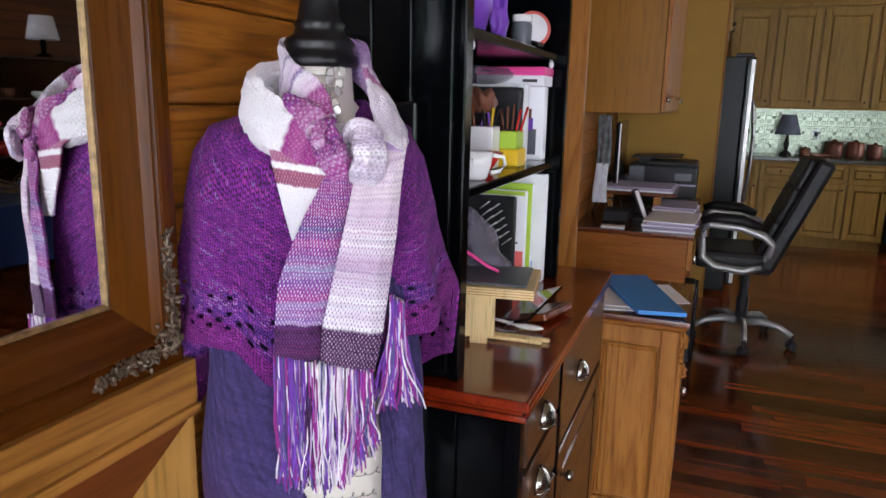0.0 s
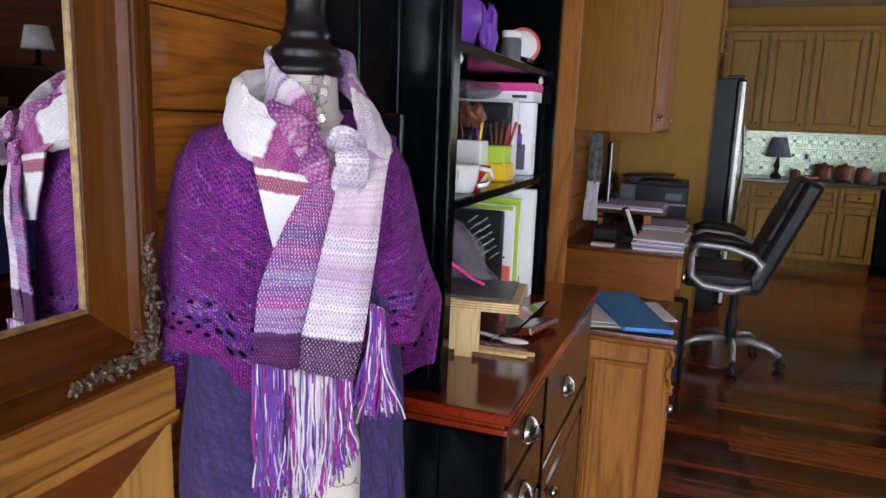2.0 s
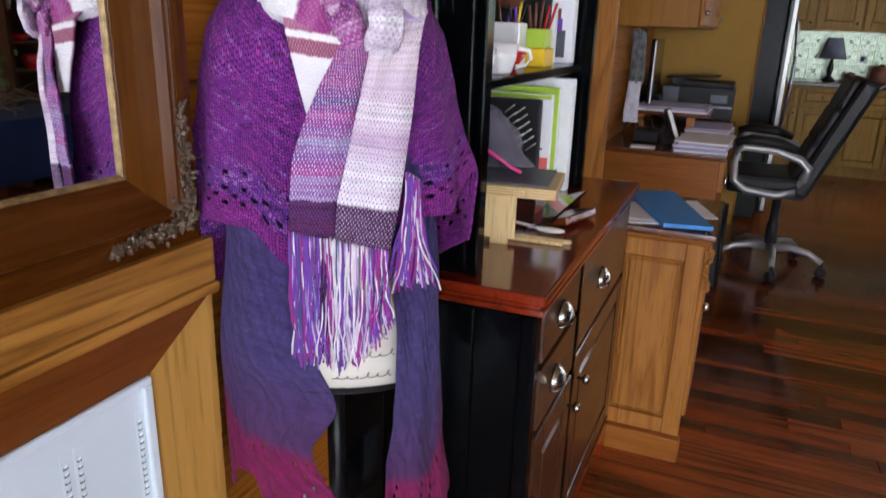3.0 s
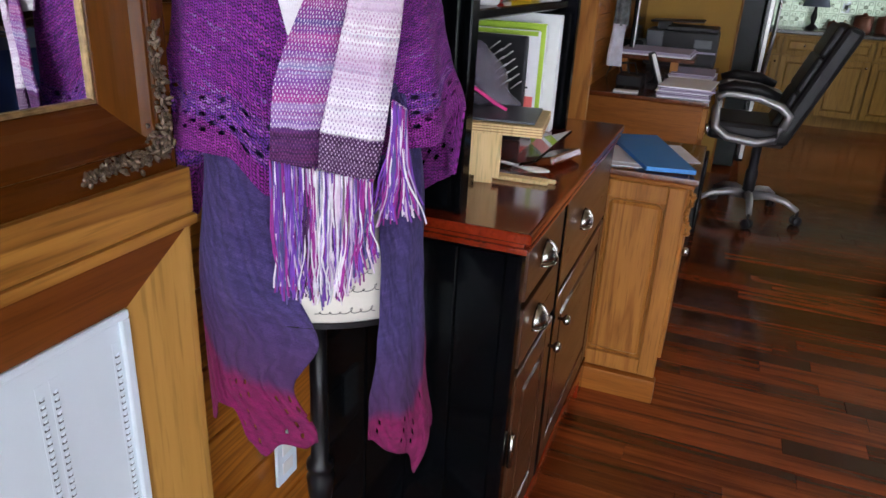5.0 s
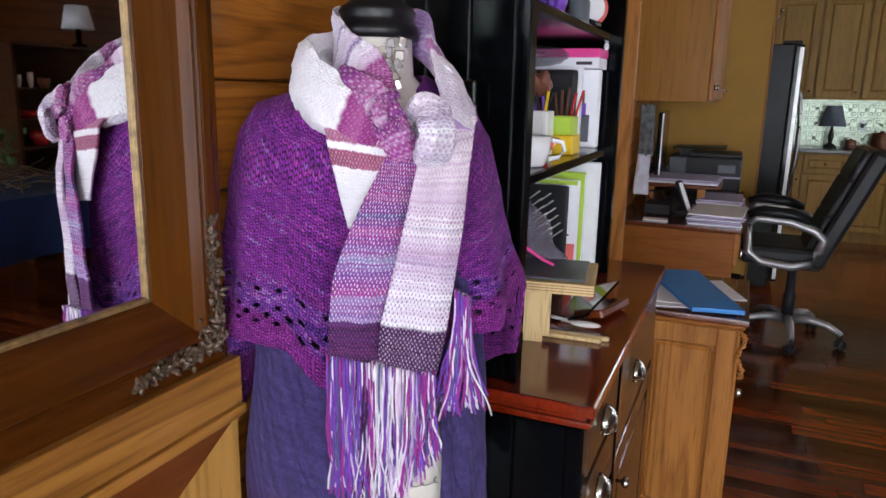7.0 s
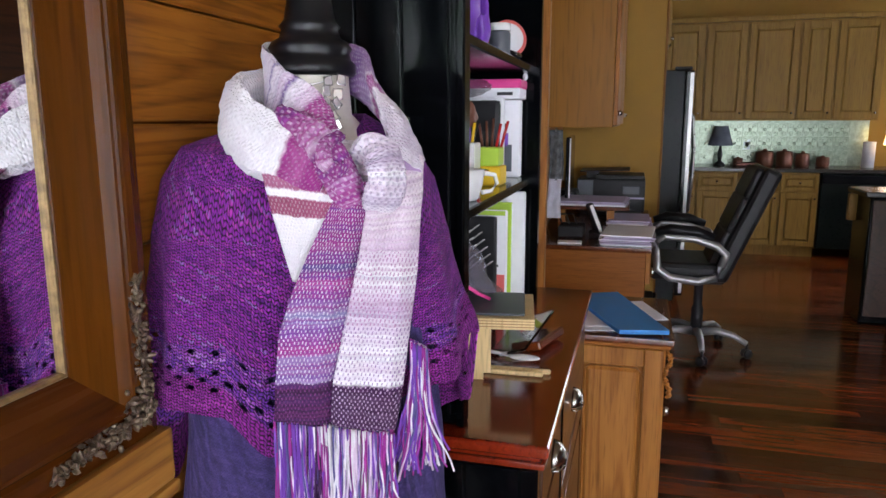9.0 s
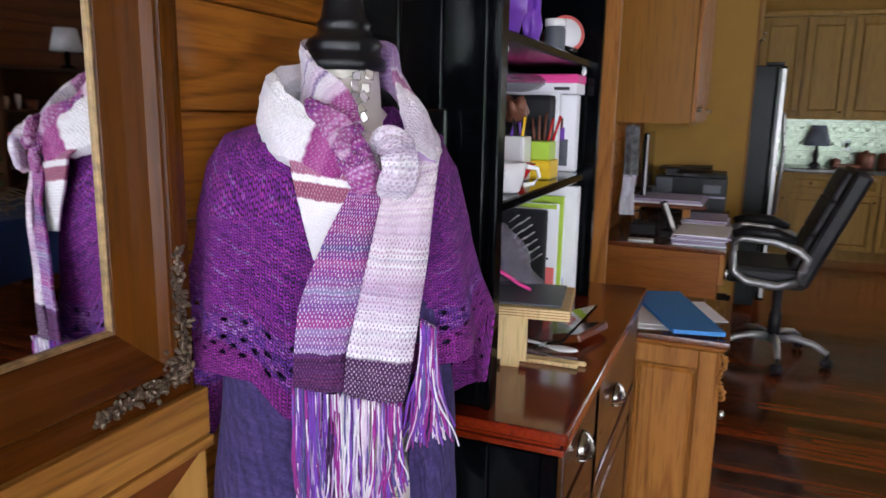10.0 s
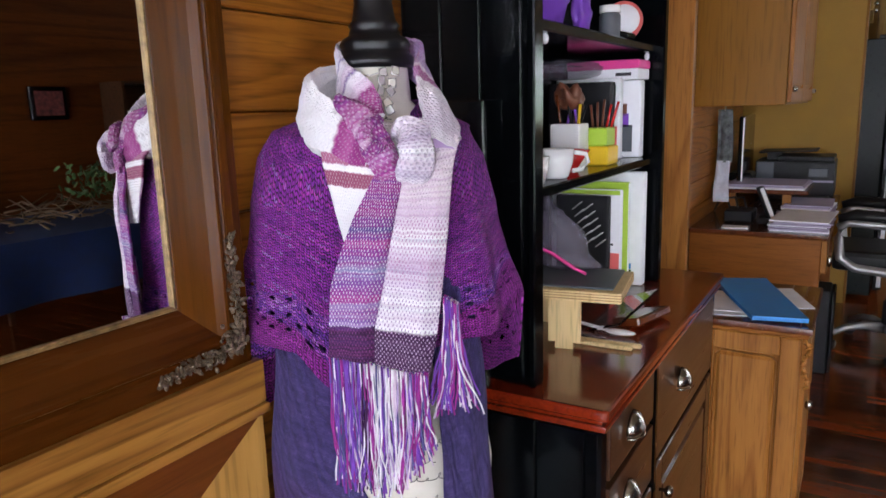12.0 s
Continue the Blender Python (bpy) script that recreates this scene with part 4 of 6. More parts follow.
def fold_point(p, q):
    bottom = lerp_table([(0, 1.01), (0.3, 0.978), (0.6, 0.986), (1, 1.06)], p)
    z = 1.16 + (bottom - 1.16) * q
    x = -0.213 + 0.062 * p + 0.006 * math.sin(q * 5)
    return (x, -0.03 - 0.02 * math.sin(p * 4 + q), z), (0.3 + p * 0.06, (1 - q) * 0.16)


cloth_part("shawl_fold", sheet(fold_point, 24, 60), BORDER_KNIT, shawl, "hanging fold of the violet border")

# ---- lilac lace wrap with magenta ends ----
m, fac, hgt, (u, v) = knit("lilac_lace", 0.0042, 0.0038, 0.25)
lil = m.ramp(fac, [(0.25, (0.036, 0.026, 0.12)), (0.5, (0.078, 0.052, 0.21)), (0.72, (0.15, 0.1, 0.34))])
mag = m.ramp(fac, [(0.25, (0.16, 0.001, 0.065)), (0.6, (0.31, 0.003, 0.115)), (0.8, (0.42, 0.01, 0.18))])
plum = (0.085, 0.026, 0.12)
edge = m.math("ADD", v, m.math("MULTIPLY", m.noise(m.join(m.math("MULTIPLY", u, 20.0), 0.0), 1.0, 3.0), 0.02))
col = m.mix(m.ramp(m.math("MULTIPLY", m.math("ADD", edge, 0.1), 3.0), [(0.33, 1.0), (0.75, 0.0)]), lil, plum)
col = m.mix(m.ramp(m.math("ADD", m.math("MULTIPLY", edge, 20.0), 0.5), [(0.3, 1.0), (0.7, 0.0)]), col, mag)
# stitch hollows darkened in the colour
stitch_shade = m.ramp(hgt, [(0.1, 0.5), (0.6, 1.0)])
leafy = m.wave(m.join(u, m.math("MULTIPLY", v, 0.55)), 22.0, 9.0, 3.0, "DIAGONAL")
# shading of the leaf relief painted in, since the bump hardly shows
leaf_shade = m.ramp(leafy, [(0.1, 0.8), (0.5, 1.0)])
col = m.mix(1.0, m.mix(1.0, col, stitch_shade, "MULTIPLY"), leaf_shade, "MULTIPLY")
m.set("Base Color", col).bump(m.math("ADD", m.math("MULTIPLY", hgt, 0.3), leafy), 0.9, 0.005)
LACE = m.m


def wrap_side(inner, outer, bottom, pink, nu, nv, sgn, back):
    """A hanging front panel that turns round the side to the back."""
    def fn(p, q):
        zt = 1.2
        zb = lerp_table(bottom, p)
        z = zt + (zb - zt) * q
        ui, uo = lerp_table(inner, -z), lerp_table(outer, -z)
        if p < 0.6:
            k = p / 0.6
            x = ui + (uo - ui) * math.sin(k * math.pi / 2)
            y = -0.102 + 0.045 * k ** 2.2
        else:
            k = (p - 0.6) / 0.4
            x = uo - sgn * 0.05 * k * k
            y = -0.057 + (back + 0.057) * k
        wv = 0.005 * math.sin(p * 26 + 3 * q) * q + 0.004 * noise.noise((p * 9, q * 12, sgn * 5.0)) + 0.014 * noise.noise((p * 4, q * 3, sgn * 3.0)) * q
        return (x + wv * 0.4, y - wv, z), (p * 0.36 * sgn, z - lerp_table(pink, p))
    def keep(i, j):
        p, q = i / nu, j / nv
        z = 1.2 + (lerp_table(bottom, p) - 1.2) * q
        if z < lerp_table(pink, p) - 0.012 and q < 0.975:
            return not (j % 4 < 2 and (i + j // 4) % 5 < 1 and math.sin(p * 31) > -0.1)
        return True
    return sheet(fn, nu, nv, keep)


left = wrap_side([(-1.2, -0.03), (-1.0, -0.02), (-0.925, -0.03), (-0.82, 0.004), (-0.744, -0.034), (-0.66, 0.0), (-0.6, 0.012)],
                 [(-1.2, -0.14), (-1.1, -0.152), (-0.89, -0.172), (-0.6, -0.168)],
                 [(0.0, 0.648), (0.05, 0.632), (0.13, 0.64), (0.21, 0.617), (0.26, 0.64), (0.32, 0.70), (0.42, 0.71), (0.5, 0.665), (0.56, 0.655), (0.62, 0.70), (0.74, 0.72), (0.86, 0.68), (1.0, 0.74)],
                 [(0.0, 0.745), (0.3, 0.775), (0.6, 0.865), (1.0, 0.92)], 90, 110, -1, 0.05)
wrap = thing("lace_wrap", "lilac lace wrap with magenta points under the cape", "wrap", FORM)
cloth_part("left_end", left, LACE, wrap, "wide lilac end with magenta points", 0.002)
right = wrap_side([(-1.2, 0.07), (-1.0, 0.09), (-0.93, 0.092), (-0.8, 0.088), (-0.72, 0.078), (-0.65, 0.078), (-0.58, 0.11)],
                  [(-1.2, 0.135), (-1.0, 0.15), (-0.765, 0.16), (-0.65, 0.176), (-0.58, 0.15)],
                  [(0.0, 0.655), (0.12, 0.63), (0.25, 0.628), (0.4, 0.59), (0.46, 0.583), (0.53, 0.62), (0.6, 0.65), (0.68, 0.68), (0.8, 0.74), (1.0, 0.80)],
                  [(0.0, 0.705), (0.3, 0.72), (0.5, 0.765), (0.62, 0.83), (1.0, 0.88)], 70, 110, 1, 0.05)
cloth_part("right_end", right, LACE, wrap, "narrow lilac end with a magenta tip", 0.002)


def back_fn(p, q):
    x = -0.13 + 0.26 * p
    zb = 0.785 + 0.05 * math.sin(p * 11)
    z = 1.2 + (zb - 1.2) * q
    return (x, 0.115 - 1.8 * x * x + 0.006 * math.sin(p * 30), z), (p * 0.3, z - 0.9)


cloth_part("back_panel", sheet(back_fn, 60, 80), LACE, wrap, "", 0.002)


def tip_fn(p, q):
    x = 0.05 + 0.055 * p
    bottom = line_table([(0, 0.835), (0.3, 0.80), (0.55, 0.79), (0.8, 0.8), (1, 0.82)], p)
    return (x, 0.05 + 0.012 * math.sin(p * 5), 0.93 + (bottom - 0.93) * q), (p * 0.06, 0.02 - 0.1 * q)


cloth_part("back_tip", sheet(tip_fn, 20, 30), LACE, wrap, "small magenta point behind the form", 0.002)

# ---- woven scarf ----
def woven(name, stops, span, stripe=0.6, dots=0.75, seed=0.0, pale=((0.0, (0.78, 0.72, 0.82)),), patchy=0.5, band=False, hues=None):
    """Hand-woven cloth: weft colours along v (metres over span), white warp showing as small dots."""
    m = Mat(name, 0.8)
    u, v, _ = m.split(m.coords("UV"))
    sway = m.noise(m.join(m.math("MULTIPLY", u, 90.0), m.math("MULTIPLY", v, 90.0), seed + 2), 1.0, 3.0, 0.65)
    v = m.math("ADD", v, m.math("MULTIPLY", m.math("SUBTRACT", sway, 0.5), 0.007))
    u = m.math("ADD", u, m.math("MULTIPLY", m.math("SUBTRACT", sway, 0.5), 0.005))
    vv = m.math("DIVIDE", v, span)
    rows = m.noise(m.join(m.math("MULTIPLY", u, 2.5), m.math("MULTIPLY", v, 170.0), seed), 1.0, 3.0, 0.75)
    wide = m.noise(m.join(m.math("MULTIPLY", u, 0.8), m.math("MULTIPLY", v, 45.0), seed + 4), 1.0, 2.0, 0.6)
    base = m.ramp(vv, stops)
    hue = m.ramp(wide, hues or [(0.34, (0.1, 0.03, 0.25)), (0.45, (0.34, 0.05, 0.33)), (0.52, (0.62, 0.42, 0.66)), (0.6, (0.32, 0.04, 0.26)), (0.7, (0.16, 0.12, 0.34))])
    calm = m.ramp(vv, [(0.17, 0.25), (0.2, 1.0)]) if band else 1.0
    base = m.mix(m.math("MULTIPLY", m.math("MULTIPLY", m.ramp(rows, [(0.4, 0.0), (0.56, 1.0)]), stripe), calm), base, hue)
    cu, cv = m.math("DIVIDE", u, 0.0054), m.math("DIVIDE", v, 0.0042)
    alt = m.math("MULTIPLY", m.math("FLOOR", cv), 0.5)
    su = m.math("SINE", m.math("MULTIPLY", m.math("ADD", cu, alt), 2 * math.pi))
    sv = m.math("ABSOLUTE", m.math("SINE", m.math("MULTIPLY", cv, math.pi)))
    spot = m.math("MULTIPLY", m.ramp(su, [(0.45, 0.0), (0.75, 1.0)]), m.ramp(sv, [(0.3, 0.0), (0.7, 1.0)]))
    mottle = m.noise(m.join(m.math("MULTIPLY", u, 60.0), m.math("MULTIPLY", v, 230.0), seed + 9), 1.0, 3.0, 0.7)
    amount = m.math("ADD", m.math("MULTIPLY", m.ramp(mottle, [(0.36, 0.0), (0.52, 1.0)]), patchy), 1 - patchy)
    dot_col = m.ramp(vv, list(pale) if len(pale) > 1 else [(0.0, pale[0][1]), (1.0, pale[0][1])], True)
    col = m.mix(m.math("MULTIPLY", m.math("MULTIPLY", spot, dots), amount), base, dot_col)
    fuzz = m.noise(m.join(m.math("MULTIPLY", u, 400.0), m.math("MULTIPLY", v, 400.0)), 1.0, 2.0)
    col = m.mix(1.0, col, m.ramp(fuzz, [(0.25, 0.92), (0.6, 1.0)]), "MULTIPLY")
    hgt = m.math("MULTIPLY", sv, m.math("ADD", m.math("MULTIPLY", su, 0.4), 0.6))
    m.set("Base Color", col).bump(hgt, 0.9, 0.0015)
    return m.m


WH, PK, LV, MG, DP, BL = (0.92, 0.9, 0.94), (0.66, 0.48, 0.62), (0.46, 0.33, 0.56), (0.33, 0.025, 0.22), (0.042, 0.005, 0.055), (0.18, 0.13, 0.36)
RICH = [(0.34, (0.07, 0.05, 0.24)), (0.44, (0.3, 0.02, 0.24)), (0.5, (0.15, 0.04, 0.3)), (0.57, (0.36, 0.03, 0.25)), (0.66, (0.3, 0.22, 0.48))]
TAIL_L = woven("scarf_purple_tail", [(0.0, DP), (0.19, DP), (0.2, (0.4, 0.28, 0.55)), (0.28, (0.3, 0.18, 0.44)), (0.33, (0.4, 0.04, 0.28)), (0.42, (0.22, 0.1, 0.38)), (0.47, (0.36, 0.34, 0.56)), (0.54, (0.26, 0.05, 0.3)), (0.6, (0.42, 0.03, 0.26)), (0.66, (0.1, 0.07, 0.26)), (0.74, (0.28, 0.03, 0.22)), (1.0, (0.34, 0.05, 0.24))], 0.25, 0.75, 0.92, 2.0, ((0.0, (0.2, 0.05, 0.2)), (0.19, (0.78, 0.72, 0.86)), (1.0, (0.86, 0.8, 0.9))), 0.75, True, RICH)
TAIL_R = woven("scarf_pale_tail", [(0.0, DP), (0.17, DP), (0.18, WH), (0.3, WH), (0.42, (0.62, 0.5, 0.66)), (0.52, WH), (0.62, (0.72, 0.6, 0.72)), (0.7, (0.8, 0.7, 0.76)), (1.0, (0.86, 0.81, 0.84))], 0.31, 0.34, 0.85, 7.0, ((0.0, (0.6, 0.45, 0.64)), (0.17, (0.26, 0.13, 0.36)), (0.36, (0.42, 0.16, 0.36)), (0.6, (0.72, 0.58, 0.7)), (1.0, (0.74, 0.62, 0.72))), 0.7, True)
UNDER = woven("scarf_white_layer", [(0.0, WH), (0.44, WH), (0.45, (0.34, 0.08, 0.16)), (0.56, (0.34, 0.08, 0.16)), (0.57, WH), (0.61, WH), (0.62, (0.42, 0.14, 0.26)), (0.69, (0.42, 0.14, 0.26)), (0.7, WH), (1.0, WH)], 0.16, 0.03, 0.3, 1.0, ((0.0, (0.84, 0.82, 0.86)), (1.0, (0.84, 0.82, 0.86))), 0.3)
LOOP_W = woven("scarf_white_loop", [(0.0, WH), (0.74, WH), (0.76, MG), (0.84, (0.44, 0.1, 0.32)), (0.88, MG), (1.0, MG)], 0.3, 0.03, 0.2, 3.0)
LOOP_P = woven("scarf_lilac_loop", [(0.0, WH), (0.34, WH), (0.35, BL), (0.365, WH), (0.5, (0.8, 0.74, 0.84)), (0.51, BL), (0.525, WH), (0.6, (0.72, 0.6, 0.74)), (0.62, BL), (0.64, WH), (0.76, (0.7, 0.5, 0.68)), (0.78, MG), (0.84, (0.42, 0.08, 0.3)), (0.9, MG), (1.0, MG)], 0.26, 0.25, 0.5, 5.0)
LOOP_R = woven("scarf_right_loop", [(0.0, LV), (0.3, (0.3, 0.16, 0.42)), (0.46, LV), (0.48, WH), (0.5, (0.4, 0.1, 0.32)), (0.57, (0.46, 0.16, 0.38)), (0.58, WH), (0.7, (0.74, 0.68, 0.76)), (0.85, (0.6, 0.54, 0.64)), (1.0, WH)], 0.24, 0.22, 0.55, 6.0)

KNOT_M = woven("scarf_pink_knot", [(0.0, (0.2, 0.02, 0.16)), (0.35, (0.34, 0.04, 0.22)), (0.42, PK), (0.48, (0.24, 0.02, 0.18)), (0.8, (0.34, 0.06, 0.26)), (1.0, MG)], 0.12, 0.5, 0.4, 12.0)
scarf = thing("woven_scarf", "hand-woven white and purple scarf looped round the neck", "scarf", FORM)


def strip(left_edge, right_edge, v_mid, nu, nv, uv_w, uv_h, bulge=0.008, seed=0.0, wave=0.004, slope=0.12):
    def fn(p, q):
        ul, zl = line_table([(k, a) for k, a, _ in left_edge], q), line_table([(k, b) for k, _, b in left_edge], q)
        ur, zr = line_table([(k, a) for k, a, _ in right_edge], q), line_table([(k, b) for k, _, b in right_edge], q)
        x, z = ul + (ur - ul) * p, zl + (zr - zl) * p
        d = 0.008 + lerp_table(v_mid, q) + bulge * (1 - (2 * p - 1) ** 2) - 0.9 * (x - 0.02) ** 2 - slope * (x - 0.02) * min(1.0, q * 3)
        d += wave * (noise.noise((x * 22, q * 5, seed)) + 0.6 * math.sin(p * 9 + seed))
        return (x, -d, z), (p * uv_w, (1 - q) * uv_h)
    return sheet(fn, nu, nv)


def scarf_part(name, bm, mat, label="", thick=0.004):
    ob = part(name, bm, mat, scarf, label, local=True)
    md = ob.modifiers.new("thick", "SOLIDIFY")
    md.thickness, md.offset = thick, 0
    return ob


scarf_part("under_layer", strip([(0, -0.07, 1.41), (0.35, -0.046, 1.361), (0.52, -0.04, 1.333), (1, -0.019, 1.256)], [(0, 0.05, 1.40), (0.4, 0.055, 1.34), (1, 0.02, 1.252)],
                                [(0, 0.062), (0.2, 0.1), (0.4, 0.121), (1, 0.128)], 40, 50, 0.13, 0.16, 0.006, 1.0, 0.002, 0.0), UNDER, "white layer with wine stripes")
scarf_part("purple_tail", strip([(0, 0.035, 1.36), (0.28, -0.001, 1.29), (0.44, -0.02, 1.247), (0.6, -0.035, 1.203), (0.82, -0.041, 1.146), (1, -0.044, 1.104)], [(0, 0.07, 1.36), (0.1, 0.061, 1.334), (0.32, 0.05, 1.278), (0.82, 0.022, 1.145), (1, 0.02, 1.1)],
                                [(0, 0.126), (0.3, 0.138), (0.5, 0.141), (1, 0.138)], 44, 100, 0.085, 0.25, 0.004, 2.0), TAIL_L, "purple striped tail of the scarf")
scarf_part("pale_tail", strip([(0, 0.05, 1.395), (0.25, 0.06, 1.334), (0.43, 0.049, 1.278), (0.83, 0.019, 1.145), (1, 0.016, 1.1)], [(0, 0.07, 1.405), (0.12, 0.124, 1.382), (0.27, 0.117, 1.333), (0.46, 0.111, 1.262), (0.83, 0.094, 1.133), (1, 0.084, 1.081)],
                              [(0, 0.06), (0.12, 0.1), (0.25, 0.134), (0.4, 0.143), (1, 0.142)], 44, 120, 0.085, 0.31, 0.006, 7.0), TAIL_R, "pale pink and white tail of the scarf")


def ribbon(path, widths, thick, mat, name, label, span, seed):
    """A soft flattened roll of cloth along a path of (u, depth, z)."""
    ctr = [Vector((a, -b, c)) for a, b, c in path]
    bm = bmesh.new()
    uv = bm.loops.layers.uv.new("UVMap")
    nq, npp = 90, 64
    rows = []
    k = len(ctr) - 1
    for j in range(nq + 1):
        s = j / nq * k
        i = min(int(s), k - 1)
        f = s - i
        p0, p1, p2, p3 = ctr[max(i - 1, 0)], ctr[i], ctr[i + 1], ctr[min(i + 2, k)]
        c = 0.5 * ((2 * p1) + (p2 - p0) * f + (2 * p0 - 5 * p1 + 4 * p2 - p3) * f * f + (3 * p1 - p0 - 3 * p2 + p3) * f ** 3)
        d = ((p2 - p0) * (1 - f) + (p3 - p1) * f).normalized()
        out = Vector((c.x, c.y, 0.0))
        out = (out - d * out.dot(d)).normalized()
        wide = d.cross(out).normalized()
        w = lerp_table([(n / (len(widths) - 1), x) for n, x in enumerate(widths)], j / nq) / 2
        row = []
        for i2 in range(npp):
            a = 2 * math.pi * i2 / npp
            wr = 1 + 0.2 * noise.noise((math.cos(a) * 1.7 + seed, math.sin(a) * 1.7, j / nq * 6))
            wr -= 0.13 * abs(noise.noise((math.cos(a) * 3.5, math.sin(a) * 3.5 + seed, j / nq * 9))) ** 0.6
            wr += 0.05 * noise.noise((math.cos(a) * 9, math.sin(a) * 9 + seed, j / nq * 26))
            ridge = 0.22 * math.sin(3 * a + seed + j * 0.08) - 0.15 * abs(math.sin(5 * a + seed * 2 - j * 0.05))
            off = wide * (w * math.cos(a) * wr) + out * (thick * math.sin(a) * (wr + ridge))
            row.append((bm.verts.new(c + off), (a / (2 * math.pi) * w * 4, j / nq * span)))
        rows.append(row)
    for r0, r1 in zip(rows, rows[1:]):
        for i2 in range(npp):
            i3 = (i2 + 1) % npp
            f = bm.faces.new((r0[i2][0], r0[i3][0], r1[i3][0], r1[i2][0]))
            f.smooth = True
            wrap = r0[0][1][0] + (r0[-1][1][0] - r0[-2][1][0]) * npp
            uvs = [r0[i2][1], (wrap, r0[i3][1][1]) if i3 == 0 else r0[i3][1], (wrap, r1[i3][1][1]) if i3 == 0 else r1[i3][1], r1[i2][1]]
            for lp, t in zip(f.loops, uvs):
                lp[uv].uv = t
    bm.faces.new([v for v, _ in rows[0]])
    bm.faces.new([v for v, _ in reversed(rows[-1])])
    return part(name, bm, mat, scarf, label, local=True)


ROLL = woven("scarf_fuzzy_end", [(0.0, WH), (0.3, (0.78, 0.72, 0.8)), (0.5, (0.55, 0.48, 0.6)), (0.6, WH), (0.8, (0.7, 0.62, 0.74)), (1.0, WH)], 0.12, 0.3, 0.7, 15.0, ((0.0, (0.4, 0.33, 0.48)), (1.0, (0.4, 0.33, 0.48))), 0.6)
ribbon([(-0.02, -0.075, 1.455), (-0.06, -0.05, 1.455), (-0.088, -0.005, 1.44), (-0.083, 0.05, 1.421), (-0.058, 0.09, 1.4), (-0.03, 0.112, 1.387), (0.0, 0.126, 1.374), (0.02, 0.13, 1.364)], [0.05, 0.062, 0.078, 0.086, 0.082, 0.066, 0.05, 0.03], 0.016, LOOP_W, "left_loop", "fluffy white loop of the scarf", 0.3, 1.0)
ribbon([(0.03, -0.06, 1.488), (-0.02, -0.055, 1.492), (-0.05, -0.02, 1.482), (-0.042, 0.03, 1.462), (-0.018, 0.068, 1.44), (0.006, 0.09, 1.424), (0.022, 0.108, 1.406)], [0.05, 0.058, 0.062, 0.062, 0.056, 0.046, 0.03], 0.008, LOOP_P, "inner_loop", "white inner fold with dotted lines", 0.26, 3.0)
ribbon([(-0.01, -0.065, 1.485), (0.035, -0.052, 1.492), (0.062, -0.008, 1.474), (0.078, 0.04, 1.447), (0.096, 0.075, 1.422), (0.104, 0.1, 1.394), (0.104, 0.114, 1.372)], [0.05, 0.058, 0.064, 0.07, 0.072, 0.066, 0.05], 0.01, LOOP_R, "right_loop", "lilac and white loop of the scarf", 0.24, 5.0)
ribbon([(-0.032, 0.092, 1.424), (-0.007, 0.117, 1.411), (0.012, 0.131, 1.398), (0.026, 0.138, 1.379), (0.037, 0.14, 1.356), (0.045, 0.138, 1.336)], [0.034, 0.042, 0.042, 0.038, 0.038, 0.03], 0.011, KNOT_M, "knot", "pink twisted knot", 0.12, 8.0)
ribbon([(0.034, 0.136, 1.408), (0.02, 0.147, 1.399), (0.017, 0.153, 1.382), (0.03, 0.153, 1.372), (0.042, 0.148, 1.38)], [0.012, 0.016, 0.017, 0.016, 0.012], 0.008, KNOT_M, "twist", "small curled twist over the knot", 0.09, 2.0)
ribbon([(0.048, 0.112, 1.384), (0.062, 0.134, 1.393), (0.076, 0.147, 1.386), (0.08, 0.153, 1.37), (0.075, 0.151, 1.344), (0.071, 0.146, 1.333)], [0.02, 0.034, 0.044, 0.046, 0.046, 0.04], 0.009, ROLL, "turned_end", "fuzzy white and lilac end folded over", 0.12, 6.0)

# fringes: loose yarn ends
random.seed(11)
yarn_cols = [(0.8, 0.76, 0.82), (0.2, 0.06, 0.45), (0.33, 0.03, 0.28), (0.12, 0.1, 0.3), (0.5, 0.36, 0.62), (0.05, 0.01, 0.07), (0.75, 0.6, 0.75)]
YARNS = []
for i, c in enumerate(yarn_cols):
    YARNS.append(plain("yarn_" + "abcdefg"[i], c, 0.85, 0, 0.15, 60))


